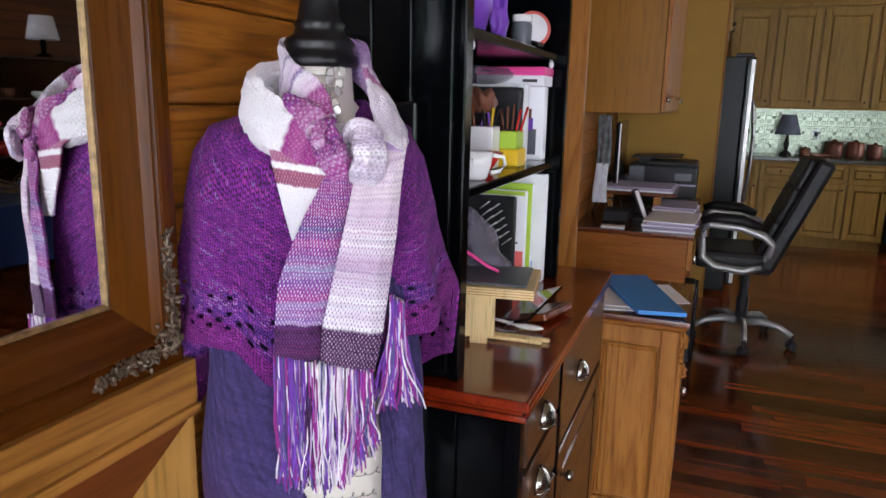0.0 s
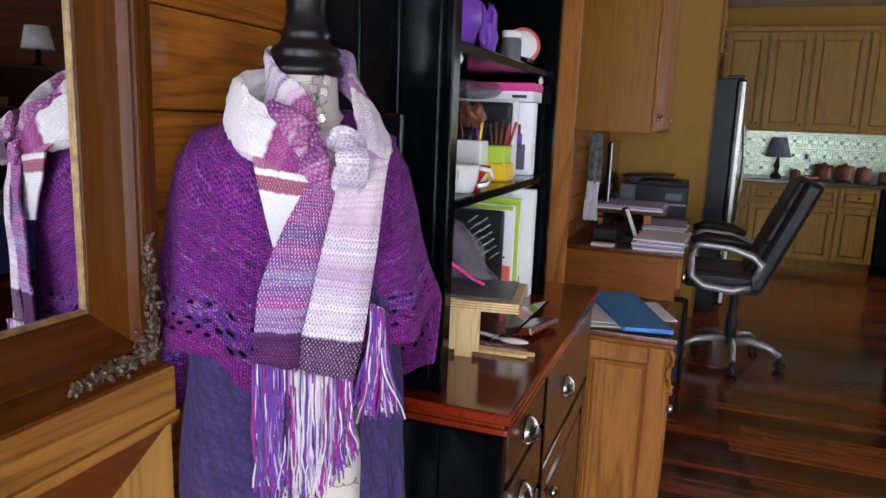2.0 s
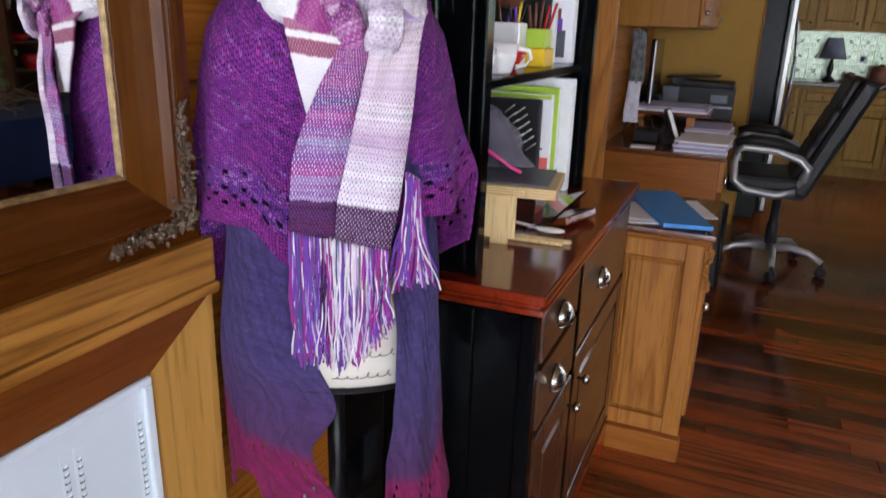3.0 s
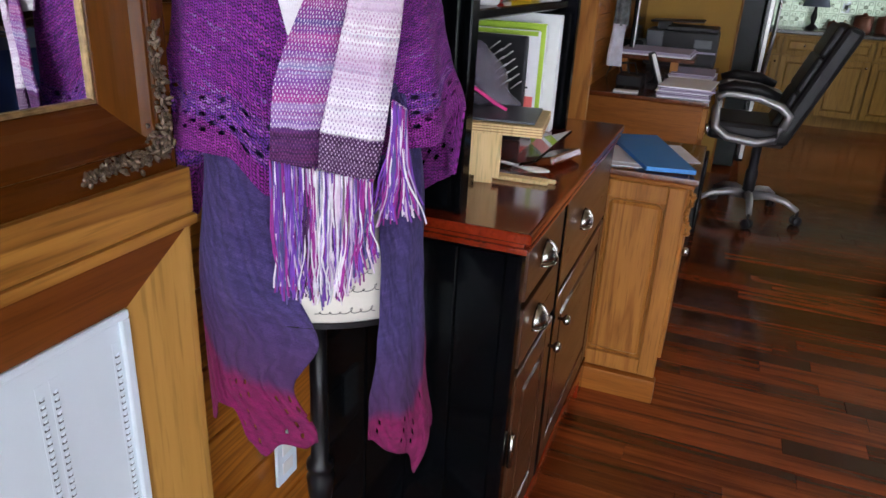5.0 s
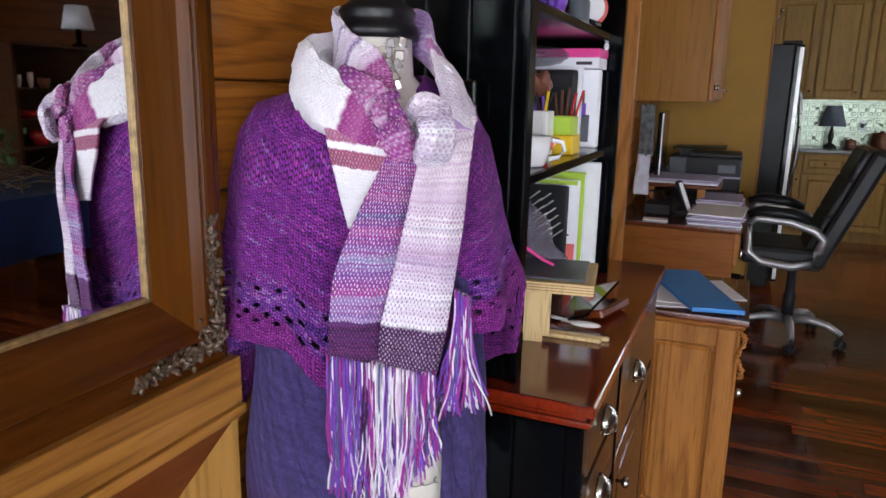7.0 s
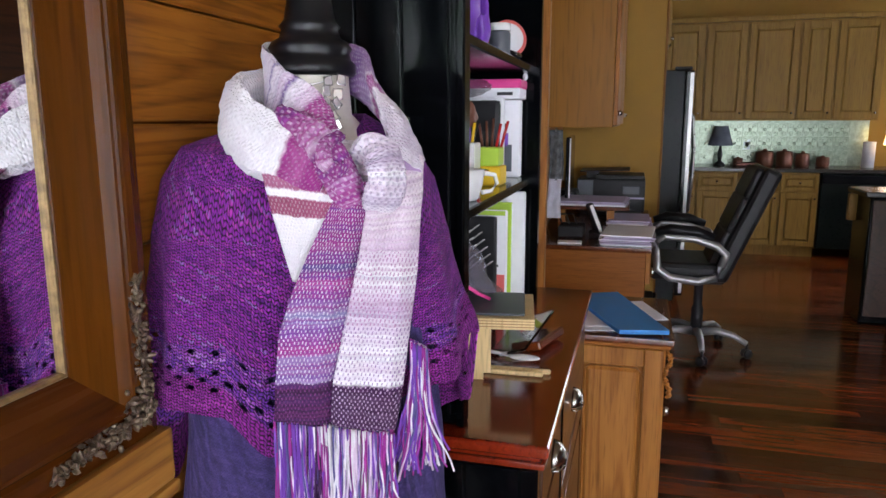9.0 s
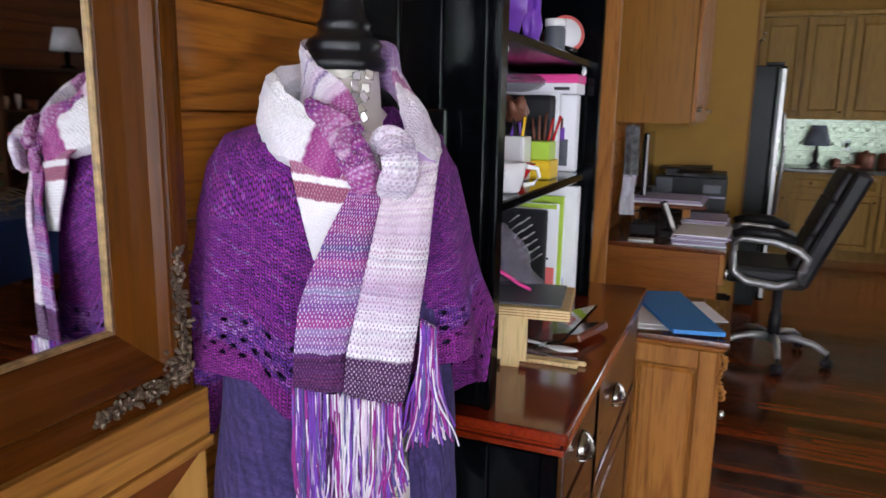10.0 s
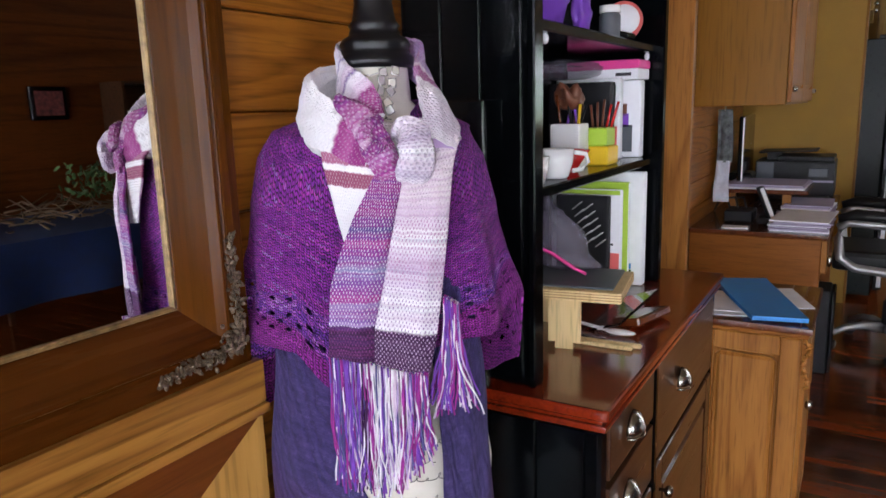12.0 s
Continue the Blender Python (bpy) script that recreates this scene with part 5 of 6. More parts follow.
def fringe(u0, u1, z_top, z_top2, depth, count, lengths, spread, tints, name, label, fat=0.0012):
    """Loose ends in bunches; lengths and the mix of yarns change from one side to the other."""
    ends, per = {}, 9
    knot, reach, lean, mix = 0.5, 1.0, 0.0, tints[0]
    for i in range(count):
        if i % per == 0:
            knot, reach, lean = (i + per * random.uniform(0.3, 0.7)) / count, random.uniform(0.92, 1.06), random.gauss(0, spread)
            mix = tints[min(len(tints) - 1, int(knot * len(tints)))]
            main = random.choices(range(7), mix)[0]
        p = min(1.0, max(0.0, knot + random.gauss(0, 0.2 * per / count)))
        x, zt = u0 + (u1 - u0) * p, z_top + (z_top2 - z_top) * p
        ln = line_table(lengths, p) * reach * random.uniform(0.9, 1.05)
        d = depth - 0.5 * (x - 0.03) ** 2 + random.uniform(-0.005, 0.008)
        drift, ph, sway = lean + random.gauss(0, spread * 0.6), random.uniform(0, 6), random.uniform(0.001, 0.0042)
        pts = [(x + drift * s * s + sway * math.sin(ph + s * 11) * s, -(d + 0.003 * math.sin(ph * 2 + s * 8)), zt + 0.004 - ln * s) for s in [k / 12 for k in range(13)]]
        c = main if random.random() < 0.45 else random.choices(range(7), mix)[0]
        tube(ends.setdefault(c, bmesh.new()), pts, fat, 5, [fat * random.uniform(0.7, 1.25) for _ in pts])
    for c, bm in ends.items():
        part(name, bm, YARNS[c], scarf, label, local=True)


fringe(-0.046, 0.083, 1.104, 1.082, 0.149, 300, [(0, 0.178), (0.25, 0.182), (0.6, 0.175), (0.78, 0.16), (1.0, 0.105)], 0.005, ((2, 6, 3, 3, 3, 1, 1), (3, 5, 3, 3, 2, 2, 1), (7, 2, 3, 1, 2, 1, 3), (7, 2, 4, 1, 2, 1, 3), (3, 3, 5, 2, 2, 1, 1)), "fringe", "white, purple and magenta yarn fringe")
fringe(0.104, 0.124, 1.18, 1.168, 0.13, 90, [(0, 0.165), (1, 0.13)], 0.011, ((2, 5, 5, 1, 2, 1, 1), (2, 4, 5, 1, 2, 1, 2)), "fringe", "magenta and lilac yarn fringe", 0.0012)

# ---- necklace ----
nk = thing("necklace", "silver square-link necklace on the neck", "necklace", FORM)
random.seed(33)
for i in range(5):
    for j in range(2):
        x, z = 0.02 + j * 0.012 - i * 0.0015 + random.uniform(-0.004, 0.004), 1.466 - i * 0.0125 + random.uniform(-0.003, 0.003)
        bm = bmesh.new()
        box(bm, -0.0055, 0.0055, -0.0012, 0.0012, -0.0058, 0.0058, 0.001)
        tube(bm, [(-0.005, -0.001, -0.0055), (0.005, -0.001, -0.0055), (0.005, -0.001, 0.0055), (-0.005, -0.001, 0.0055), (-0.005, -0.001, -0.0055)], 0.0012, 6)
        bm.transform(pose(x, -math.sqrt(max(0.0001, 0.049 ** 2 - x * x)) - 0.005 - i * 0.003, z, random.uniform(-25, 25), random.uniform(-35, 35), 25 + random.uniform(-30, 30)))
        part("link", bm, NECK_SILVER, nk, local=True)
ch = [(0.045 * math.sin(a), -0.05 * math.cos(a), 1.462 + 0.012 * abs(math.sin(a))) for a in [radians(-80 + 12 * k) for k in range(10)]]
part("chain", tube(bmesh.new(), ch, 0.0012, 6), NECK_SILVER, nk, local=True)

# ---- things on the hutch ----
SZ = 1.2755
RP = pose(-0.442, 1.343, 0, 0, 0, 9)
riser = thing("plywood_riser", "small birch plywood riser on the hutch counter", "riser", (-0.447, 1.4, 0.925))
part("top", moved(boxed(-0.09, 0.148, -0.012, 0.19, 1.03, 1.052, 0.004, 2), RP), BIRCH, riser, "pale plywood top with layered edge")
for x, y in ((0.0, 0.0), (-0.088, 0.17)):
    lg = boxed(x, x + 0.065, y, y + 0.016, 0.925, 1.03, 0.0)
    bmesh.ops.bevel(lg, geom=[e for e in lg.edges if abs(e.verts[0].co.z - 0.925) < 1e-4 and abs(e.verts[1].co.z - 0.925) < 1e-4 and abs(e.verts[0].co.x - e.verts[1].co.x) < 1e-4], offset=0.014, segments=4, affect="EDGES")
    part("leg", moved(lg, RP), BIRCH, riser, "pale birch leg with rounded foot")
for z in (1.0355, 1.041, 1.0465):
    part("ply_line", moved(boxed(-0.088, 0.1485, -0.0125, 0.188, z, z + 0.0012), RP), OAK_H, riser)
gd = thing("glass_dish", "clear glass tray leaning beside the riser", "glass tray", (-0.34, 1.55, 0.925))
part("pane", moved(boxed(-0.05, 0.05, -0.09, 0.09, 0, 0.006, 0.002), pose(-0.35, 1.56, 0.955, 14, -22, -18)), GLASS, gd)
part("stand", moved(boxed(-0.035, 0.035, -0.07, 0.07, 0, 0.02, 0.004), pose(-0.315, 1.60, 0.926, 0, -16, -16)), DESK_TOP, gd)
spoon = bmesh.new()
ball(spoon, -0.33, 1.475, 0.934, 0.034, 0.014, 0.006, 16, 8)
tube(spoon, [(-0.36, 1.48, 0.934), (-0.44, 1.5, 0.937)], 0.004)
single("white_spoon", spoon, WHITE, "white spoon lying on the counter", "spoon")
for y0, y1, x1 in ((1.385, 1.392, -0.285), (1.405, 1.41, -0.272)):
    single("craft_stick", moved(boxed(-0.085, 0.085, -0.006, 0.006, 0, 0.009, 0.003), pose(x1 - 0.08, (y0 + y1) / 2, 0.926, 0, 0, 2)), BIRCH, "flat wooden stick on the counter", "stick", "wooden sticks")


def rumpled(cx, cy, z0, rx, ry, rz, seed, amp=0.3, lean=0.0):
    bm = bmesh.new()
    for v in bmesh.ops.create_uvsphere(bm, u_segments=28, v_segments=18, radius=1)["verts"]:
        k = 1 + amp * noise.noise(v.co * 1.6 + Vector((seed, seed, 0))) + 0.12 * noise.noise(v.co * 5 + Vector((0, seed, 0)))
        v.co = Vector((cx + rx * v.co.x * k + lean * max(v.co.z, -0.6), cy + ry * v.co.y * k, z0 + rz * (max(v.co.z, -0.9) + 0.9) * (k if v.co.z > 0 else 1)))
    for f in bm.faces:
        f.smooth = True
    return bm


bag = thing("plastic_bag", "clear plastic bag with a magenta zip and dark yarn", "plastic bag", (-0.51, 1.47, 0.996))
film = rumpled(-0.47, 1.5, 1.058, 0.075, 0.06, 0.064, 4.0, 0.3, 0.0)
for v in film.verts:
    v.co.z = 1.058 + (v.co.z - 1.058) * min(1.35, max(0.15, 0.9 - (v.co.x + 0.47) * 9))
part("film", film, BAG, bag)
part("zip", tube(bmesh.new(), [(-0.53, 1.436, 1.125), (-0.47, 1.43, 1.105), (-0.42, 1.435, 1.075), (-0.4, 1.45, 1.062)], 0.004), PINK, bag, "magenta zip strip")
part("bag_base", moved(boxed(-0.1, 0.11, -0.085, 0.09, 0, 0.005, 0.002), RP @ pose(0.02, 0.09, 1.0525)), GREY, bag)
pen = thing("pen_board", "black board holding a row of silver hooks", "board", (-0.52, 1.76, 0.925))
part("board", boxed(-0.59, -0.447, 1.755, 1.771, 0.9255, 1.19, 0.007, 2), BLACK_PLASTIC, pen)
for i in range(6):
    for j in range(2):
        x, z = -0.53 + j * 0.028 + i * 0.007, 1.165 - i * 0.018 - j * 0.004
        part("hook", tube(bmesh.new(), [(x - 0.014, 1.752, z - 0.012), (x + 0.008, 1.752, z + 0.006), (x + 0.013, 1.751, z + 0.009)], 0.0024, 6, [0.0018, 0.0024, 0.0014]), NECK_SILVER, pen, "silver crochet hook")


def book(x0, x1, y, thick, z0, hgt, mat, label, blocks=()):
    b = thing("book", label, "book", (x0, y, z0), "books on the hutch")
    m = pose(x1, y, z0)
    part("cover", moved(boxed(x0 - x1, 0, 0, thick, 0, hgt, 0.002), m), mat, b)
    part("page_block", moved(boxed(x0 - x1 + 0.004, 0.0012, 0.003, thick - 0.003, 0.003, hgt - 0.003), m), PAPER, b)
    for a0, a1, b0, b1, c in blocks:
        part("cover_print", moved(boxed(a0, a1, -0.0012, 0.0, b0, b1), m), c, b)
    return b


book(-0.62, -0.43, 1.80, 0.012, 0.926, 0.275, PAPER, "white pattern book with a coral spine block", ((-0.06, -0.004, 0.02, 0.11, CORAL), (-0.185, -0.004, 0.262, 0.273, LIME), (-0.06, -0.02, 0.13, 0.135, INK)))
book(-0.62, -0.425, 1.84, 0.018, 0.926, 0.29, LIME, "lime green edged craft book", ((-0.15, -0.02, 0.05, 0.15, PAPER),))
book(-0.62, -0.405, 1.915, 0.03, 0.926, 0.31, PAPER, "tall white binder with small coloured marks", ((-0.06, -0.03, 0.045, 0.06, BLUE_CARD), (-0.06, -0.03, 0.03, 0.043, GREEN_LEAF)))
book(-0.62, -0.45, 1.83, 0.03, SZ, 0.205, PAPER, "white boxed book with red and orange figures", ((-0.055, -0.005, 0.02, 0.085, CORAL), (-0.045, -0.012, 0.04, 0.06, WHITE), (-0.05, -0.03, 0.09, 0.11, RED), (-0.1, -0.06, 0.02, 0.06, YELLOW)))
book(-0.62, -0.42, 1.915, 0.035, SZ, 0.2, PAPER, "white box printed with a tin pail of yarn", ((-0.075, -0.02, 0.015, 0.085, GREY), (-0.08, -0.03, 0.08, 0.115, PURPLE_PL), (-0.07, -0.035, 0.11, 0.14, TERRA), (-0.06, -0.05, 0.14, 0.165, RED)))
pb_ = thing("bead_box", "pink-topped small cardboard box", "box", (-0.5, 1.92, SZ + 0.2))
part("box", boxed(-0.6, -0.412, 1.86, 1.965, SZ + 0.201, SZ + 0.228, 0.002), PAPER, pb_)
part("lid", boxed(-0.602, -0.41, 1.858, 1.967, SZ + 0.228, SZ + 0.25, 0.003), PINK, pb_, "bright pink lid")
part("label_bar", boxed(-0.47, -0.43, 1.8585, 1.8592, SZ + 0.21, SZ + 0.218), INK, pb_)
single("clear_pouch", rumpled(-0.53, 1.66, SZ + 0.2, 0.07, 0.17, 0.022, 9.0, 0.3), BAG, "clear plastic pouch lying over the books", "pouch")
single("black_tray", moved(boxed(-0.085, 0.085, -0.008, 0.008, 0, 0.195, 0.012, 2), pose(-0.53, 1.76, SZ + 0.001, -6, 0, 4)), BLACK_PLASTIC, "black tray standing upright on the shelf", "tray")
mug = thing("pencil_mug", "white ceramic mug full of pencils and brushes", "mug", (-0.5, 1.6, SZ))
part("mug_body", boxed(-0.532, -0.462, 1.57, 1.64, SZ, SZ + 0.1, 0.008, 2), WHITE, mug)
random.seed(6)
for i in range(9):
    c = random.choice((YELLOW, TERRA, DESK_TOP, PURPLE_PL, BLACK_PLASTIC, TERRA))
    x, y = -0.497 + random.uniform(-0.025, 0.025), 1.605 + random.uniform(-0.025, 0.025)
    part("pencil", tube(bmesh.new(), [(x, y, SZ + 0.05), (x + random.uniform(-0.03, 0.03), y + random.uniform(-0.03, 0.03), SZ + random.uniform(0.14, 0.19))], 0.0035), c, mug)
part("tassel", rumpled(-0.495, 1.6, SZ + 0.13, 0.03, 0.03, 0.03, 2.0, 0.5), TERRA, mug, "brown paper bow")
single("lime_box", boxed(-0.475, -0.425, 1.655, 1.72, SZ + 0.0445, SZ + 0.087, 0.003), LIME, "lime green small box stacked on another", "box")
single("yellow_box", boxed(-0.48, -0.42, 1.65, 1.73, SZ, SZ + 0.044, 0.003), YELLOW, "bright yellow small box on the shelf", "box")
for i in range(5):
    x = -0.47 + 0.011 * i
    single("red_pencil", tube(bmesh.new(), [(x, 1.69, SZ + 0.0875), (x + 0.006 * i - 0.01, 1.70, SZ + 0.14 + 0.006 * (i % 3))], 0.0032), RED if i > 2 else TERRA, "short red pencil standing on the lime box", "pencil", "pencils")
tc = thing("tea_cup", "white cup with a large handle", "cup", (-0.43, 1.36, SZ))
part("bowl", lathe(bmesh.new(), [(0.022, SZ), (0.026, SZ + 0.004), (0.034, SZ + 0.03), (0.037, SZ + 0.058), (0.0345, SZ + 0.058), (0.031, SZ + 0.03), (0.0, SZ + 0.01)], -0.43, 1.35, 28), WHITE, tc)
part("cup_handle", tube(bmesh.new(), [(-0.397, 1.37, SZ + 0.05), (-0.38, 1.385, SZ + 0.046), (-0.376, 1.388, SZ + 0.03), (-0.385, 1.38, SZ + 0.016), (-0.4, 1.366, SZ + 0.014)], 0.0045, 8), WHITE, tc)
single("white_cup", lathe(bmesh.new(), [(0.025, SZ), (0.034, SZ + 0.05), (0.031, SZ + 0.05), (0.0, SZ + 0.01)], -0.435, 1.245, 24), WHITE, "plain white cup near the hutch side", "cup")
single("red_bowl", lathe(bmesh.new(), [(0.02, SZ), (0.024, SZ + 0.006), (0.05, SZ + 0.045), (0.047, SZ + 0.045), (0.0, SZ + 0.012)], -0.47, 1.52, 28), RED, "red glazed bowl with white inside", "bowl")
single("glass_jar", lathe(bmesh.new(), [(0.035, SZ), (0.038, SZ + 0.01), (0.038, SZ + 0.08), (0.03, SZ + 0.09), (0.03, SZ + 0.1)], -0.55, 1.4, 24), GLASS, "clear glass jar at the back of the shelf", "jar")
TZ = 1.5635
tub = thing("purple_tub", "purple woven tub with a yellow cloth on it", "tub", (-0.5, 1.4, TZ))
part("tub_body", lathe(bmesh.new(), [(0.075, TZ), (0.085, TZ + 0.04), (0.09, TZ + 0.045), (0.09, TZ + 0.085)], -0.49, 1.33, 32), PURPLE_PL, tub)
part("cloth", rumpled(-0.49, 1.34, TZ + 0.08, 0.075, 0.08, 0.03, 6.0), YELLOW, tub, "crumpled yellow cloth")
single("trinket", rumpled(-0.44, 1.52, TZ, 0.022, 0.03, 0.05, 13.0, 0.5), PURPLE_PL, "small purple and white trinket", "trinket")
jar = thing("craft_jar", "small glass jar with a white lid", "jar", (-0.43, 1.68, TZ))
part("glass", lathe(bmesh.new(), [(0.022, TZ), (0.024, TZ + 0.005), (0.024, TZ + 0.05), (0.02, TZ + 0.056)], -0.43, 1.68, 20), GREY, jar)
part("lid", lathe(bmesh.new(), [(0.024, TZ + 0.056), (0.024, TZ + 0.072), (0.0, TZ + 0.074)], -0.43, 1.68, 20), WHITE, jar)
tn = thing("round_tin", "round red and white tin on its edge", "tin", (-0.43, 1.82, TZ))
part("side", moved(lathe(bmesh.new(), [(0.0, -0.03), (0.045, -0.03), (0.047, 0), (0.045, 0.03), (0.0, 0.03)], 0, 0, 28), pose(-0.445, 1.82, TZ + 0.047, 80, 0, 30)), CORAL, tn)
part("face", moved(lathe(bmesh.new(), [(0.0, 0.031), (0.036, 0.031), (0.036, 0.034), (0.0, 0.034)], 0, 0, 24), pose(-0.445, 1.82, TZ + 0.047, 80, 0, 30)), PAPER, tn)
single("black_marker", tube(bmesh.new(), [(-0.41, 1.68, TZ + 0.008), (-0.40, 1.76, TZ + 0.008)], 0.008, 10), BLACK_GLOSS, "black marker lying on the shelf", "marker")

# ---- things on the pedestal and desk ----
folder = thing("blue_folder", "bright blue folder lying on papers", "folder", (-0.15, 2.4, 0.79))
fb = bmesh.new()
cs = [(-0.15, 2.155), (-0.006, 2.185), (-0.17, 2.64), (-0.33, 2.575)]
for z0, z1, grow in ((0.796, 0.798, 0.0), (0.808, 0.81, 0.004)):
    lo = [fb.verts.new((x, y - grow, z0)) for x, y in cs]
    hi = [fb.verts.new((x, y - grow, z1)) for x, y in cs]
    fb.faces.new(list(reversed(lo)))
    fb.faces.new(hi)
    for i in range(4):
        fb.faces.new((lo[i], lo[(i + 1) % 4], hi[(i + 1) % 4], hi[i]))
part("cover", fb, BLUE_CARD, folder)
fs = bmesh.new()
lo = [fs.verts.new((x * 0.99, y + 0.004, 0.7975)) for x, y in cs]
hi = [fs.verts.new((x * 0.99, y + 0.004, 0.8085)) for x, y in cs]
for i in range(4):
    fs.faces.new((lo[i], lo[(i + 1) % 4], hi[(i + 1) % 4], hi[i]))
part("filling", fs, BLUE_CARD, folder)
for x, y, a, z in ((-0.235, 2.31, 14, 0.7905), (-0.21, 2.35, 8, 0.793), (-0.125, 2.45, 20, 0.7905)):
    single("paper_sheet", moved(boxed(-0.09, 0.09, -0.12, 0.12, 0, 0.002), pose(x, y, z, 0, 0, a)), PAPER, "white sheets of paper under the blue folder", "paper", "loose papers")


def paper_stack(x0, x1, y0, y1, z0, n, step, mat, label, seed):
    random.seed(seed)
    s = thing("paper_stack", label, "papers", ((x0 + x1) / 2, (y0 + y1) / 2, z0), "paper stacks")
    for i in range(n):
        m = pose((x0 + x1) / 2 + random.uniform(-0.008, 0.008), (y0 + y1) / 2 + random.uniform(-0.01, 0.01), z0 + i * step, 0, 0, random.uniform(-4, 4))
        part("sheaf", moved(boxed(-(x1 - x0) / 2, (x1 - x0) / 2, -(y1 - y0) / 2, (y1 - y0) / 2, 0, step * 0.85, 0.001), m), mat if i % 3 else PAPER, s)


paper_stack(-0.195, -0.01, 2.67, 2.95, 0.9705, 7, 0.006, LILAC_PAPER, "untidy stack of lilac papers on the desk", 1)
paper_stack(-0.18, -0.015, 2.97, 3.22, 0.9705, 9, 0.006, LILAC_PAPER, "taller stack of lilac papers on the desk", 2)
rs = thing("desk_riser", "small wooden riser with papers under the screen", "riser", (-0.28, 3.15, 0.97))
part("top", boxed(-0.4, -0.1, 3.0, 3.3, 1.06, 1.075, 0.003), DESK_TOP, rs)
for x in (-0.39, -0.19):
    part("leg", boxed(x, x + 0.03, 3.02, 3.05, 0.97, 1.06), OAK_V, rs)
paper_stack(-0.39, -0.11, 3.02, 3.28, 1.0755, 3, 0.006, LILAC_PAPER, "few lilac sheets on the riser", 3)
mo = thing("monitor", "thin black computer monitor seen from the edge", "monitor", (-0.36, 3.4, 1.075))
part("screen", moved(boxed(-0.016, 0.006, -0.26, 0.26, 0.0, 0.275, 0.004), pose(-0.375, 3.4, 1.08, 0, 0, 3)), BLACK_GLOSS, mo)
part("bezel", moved(boxed(0.0, 0.006, -0.2635, -0.259, 0.01, 0.27), pose(-0.375, 3.4, 1.08, 0, 0, 3)), WHITE, mo, "silver side edge")
part("stand", boxed(-0.44, -0.34, 3.31, 3.46, 1.076, 1.11, 0.01), BLACK_PLASTIC, mo)
pr_ = thing("printer", "grey and black desktop printer with open tray", "printer", (-0.19, 3.75, 0.97))
part("printer_body", boxed(-0.36, -0.035, 3.56, 3.8, 0.985, 1.145, 0.01, 2), BLACK_PLASTIC, pr_)
part("side_panel", boxed(-0.355, -0.28, 3.553, 3.56, 1.06, 1.14, 0.002), GREY, pr_, "blue-grey side panel")
part("trim_strip", boxed(-0.33, -0.038, 3.552, 3.56, 1.052, 1.06), LILAC_PAPER, pr_, "pale strip round the body")
part("paper_slot", boxed(-0.27, -0.13, 3.553, 3.56, 1.022, 1.045), BLACK_GLOSS, pr_)
part("control_panel", boxed(-0.14, -0.06, 3.55, 3.56, 1.075, 1.115, 0.003), GREY, pr_, "grey control panel")
part("scanner_lid", boxed(-0.27, -0.04, 3.57, 3.8, 1.145, 1.165, 0.008, 2), BLACK_PLASTIC, pr_)
part("feeder_tray", moved(boxed(-0.15, 0.09, -0.1, 0.1, 0, 0.008, 0.003), pose(-0.2, 3.68, 1.182, 0, -2, 0)), BLACK_PLASTIC, pr_)
part("feeder_post", boxed(-0.32, -0.26, 3.64, 3.74, 1.144, 1.184), BLACK_PLASTIC, pr_)
part("output_tray", boxed(-0.19, -0.05, 3.44, 3.56, 0.985, 0.995, 0.003), BLACK_PLASTIC, pr_)
part("foot", boxed(-0.34, -0.05, 3.58, 3.78, 0.971, 0.985), BLACK_PLASTIC, pr_)
ph = thing("cordless_phone", "silver and black cordless phone in its cradle", "phone", (-0.22, 2.85, 0.97))
part("cradle", boxed(-0.25, -0.18, 2.81, 2.9, 0.97, 0.995, 0.008, 2), BLACK_PLASTIC, ph)
part("handset", moved(boxed(-0.012, 0.012, -0.022, 0.022, 0, 0.13, 0.008, 2), pose(-0.205, 2.85, 0.985, 0, -22, 20)), BLACK_PLASTIC, ph)
part("silver_edge", moved(boxed(-0.007, 0.007, -0.026, -0.021, 0.005, 0.128, 0.002), pose(-0.205, 2.85, 0.985, 0, -22, 20)), WHITE, ph, "pale silver edge")
single("note_card", moved(boxed(-0.045, 0.045, -0.025, 0.025, 0, 0.006, 0.002), pose(-0.31, 2.70, 0.9705, 0, 0, 4)), PAPER, "cream card lying on the desk", "card")
bx = thing("modem_box", "black box with cables on the desk", "box", (-0.33, 2.9, 0.97))
part("case", boxed(-0.37, -0.27, 2.83, 2.95, 0.97, 1.015, 0.005), BLACK_PLASTIC, bx)
for i in range(3):
    part("cable", tube(bmesh.new(), [(-0.36 + 0.03 * i, 2.9, 1.01), (-0.38 + 0.03 * i, 2.95, 1.05), (-0.42, 3.0 + 0.03 * i, 1.03), (-0.45, 3.1, 0.975)], 0.004), BLACK_PLASTIC, bx)

def full_size(names, k, about):
    """The desk and what stands on it were drawn at a reduced scale; this brings their meshes to true size."""
    m = Matrix.Translation(about) @ Matrix.Scale(k, 4) @ Matrix.Translation(-about)
    for ob in [o for o in scene.objects if o.parent is None and o.name.split(".")[0] in names]:
        ob.location = m @ ob.location
        for p in ob.children_recursive:
            p.data.transform(m)
            p.matrix_parent_inverse = world_of(p.parent).inverted()
        if ob.type == "MESH":
            ob.data.transform(m)
            ob.location = (0, 0, 0)


full_size(("desk", "paper_stack", "desk_riser", "monitor", "printer", "cordless_phone", "note_card", "modem_box"), 1.44, Vector((0.023, -0.024, 1.433)))


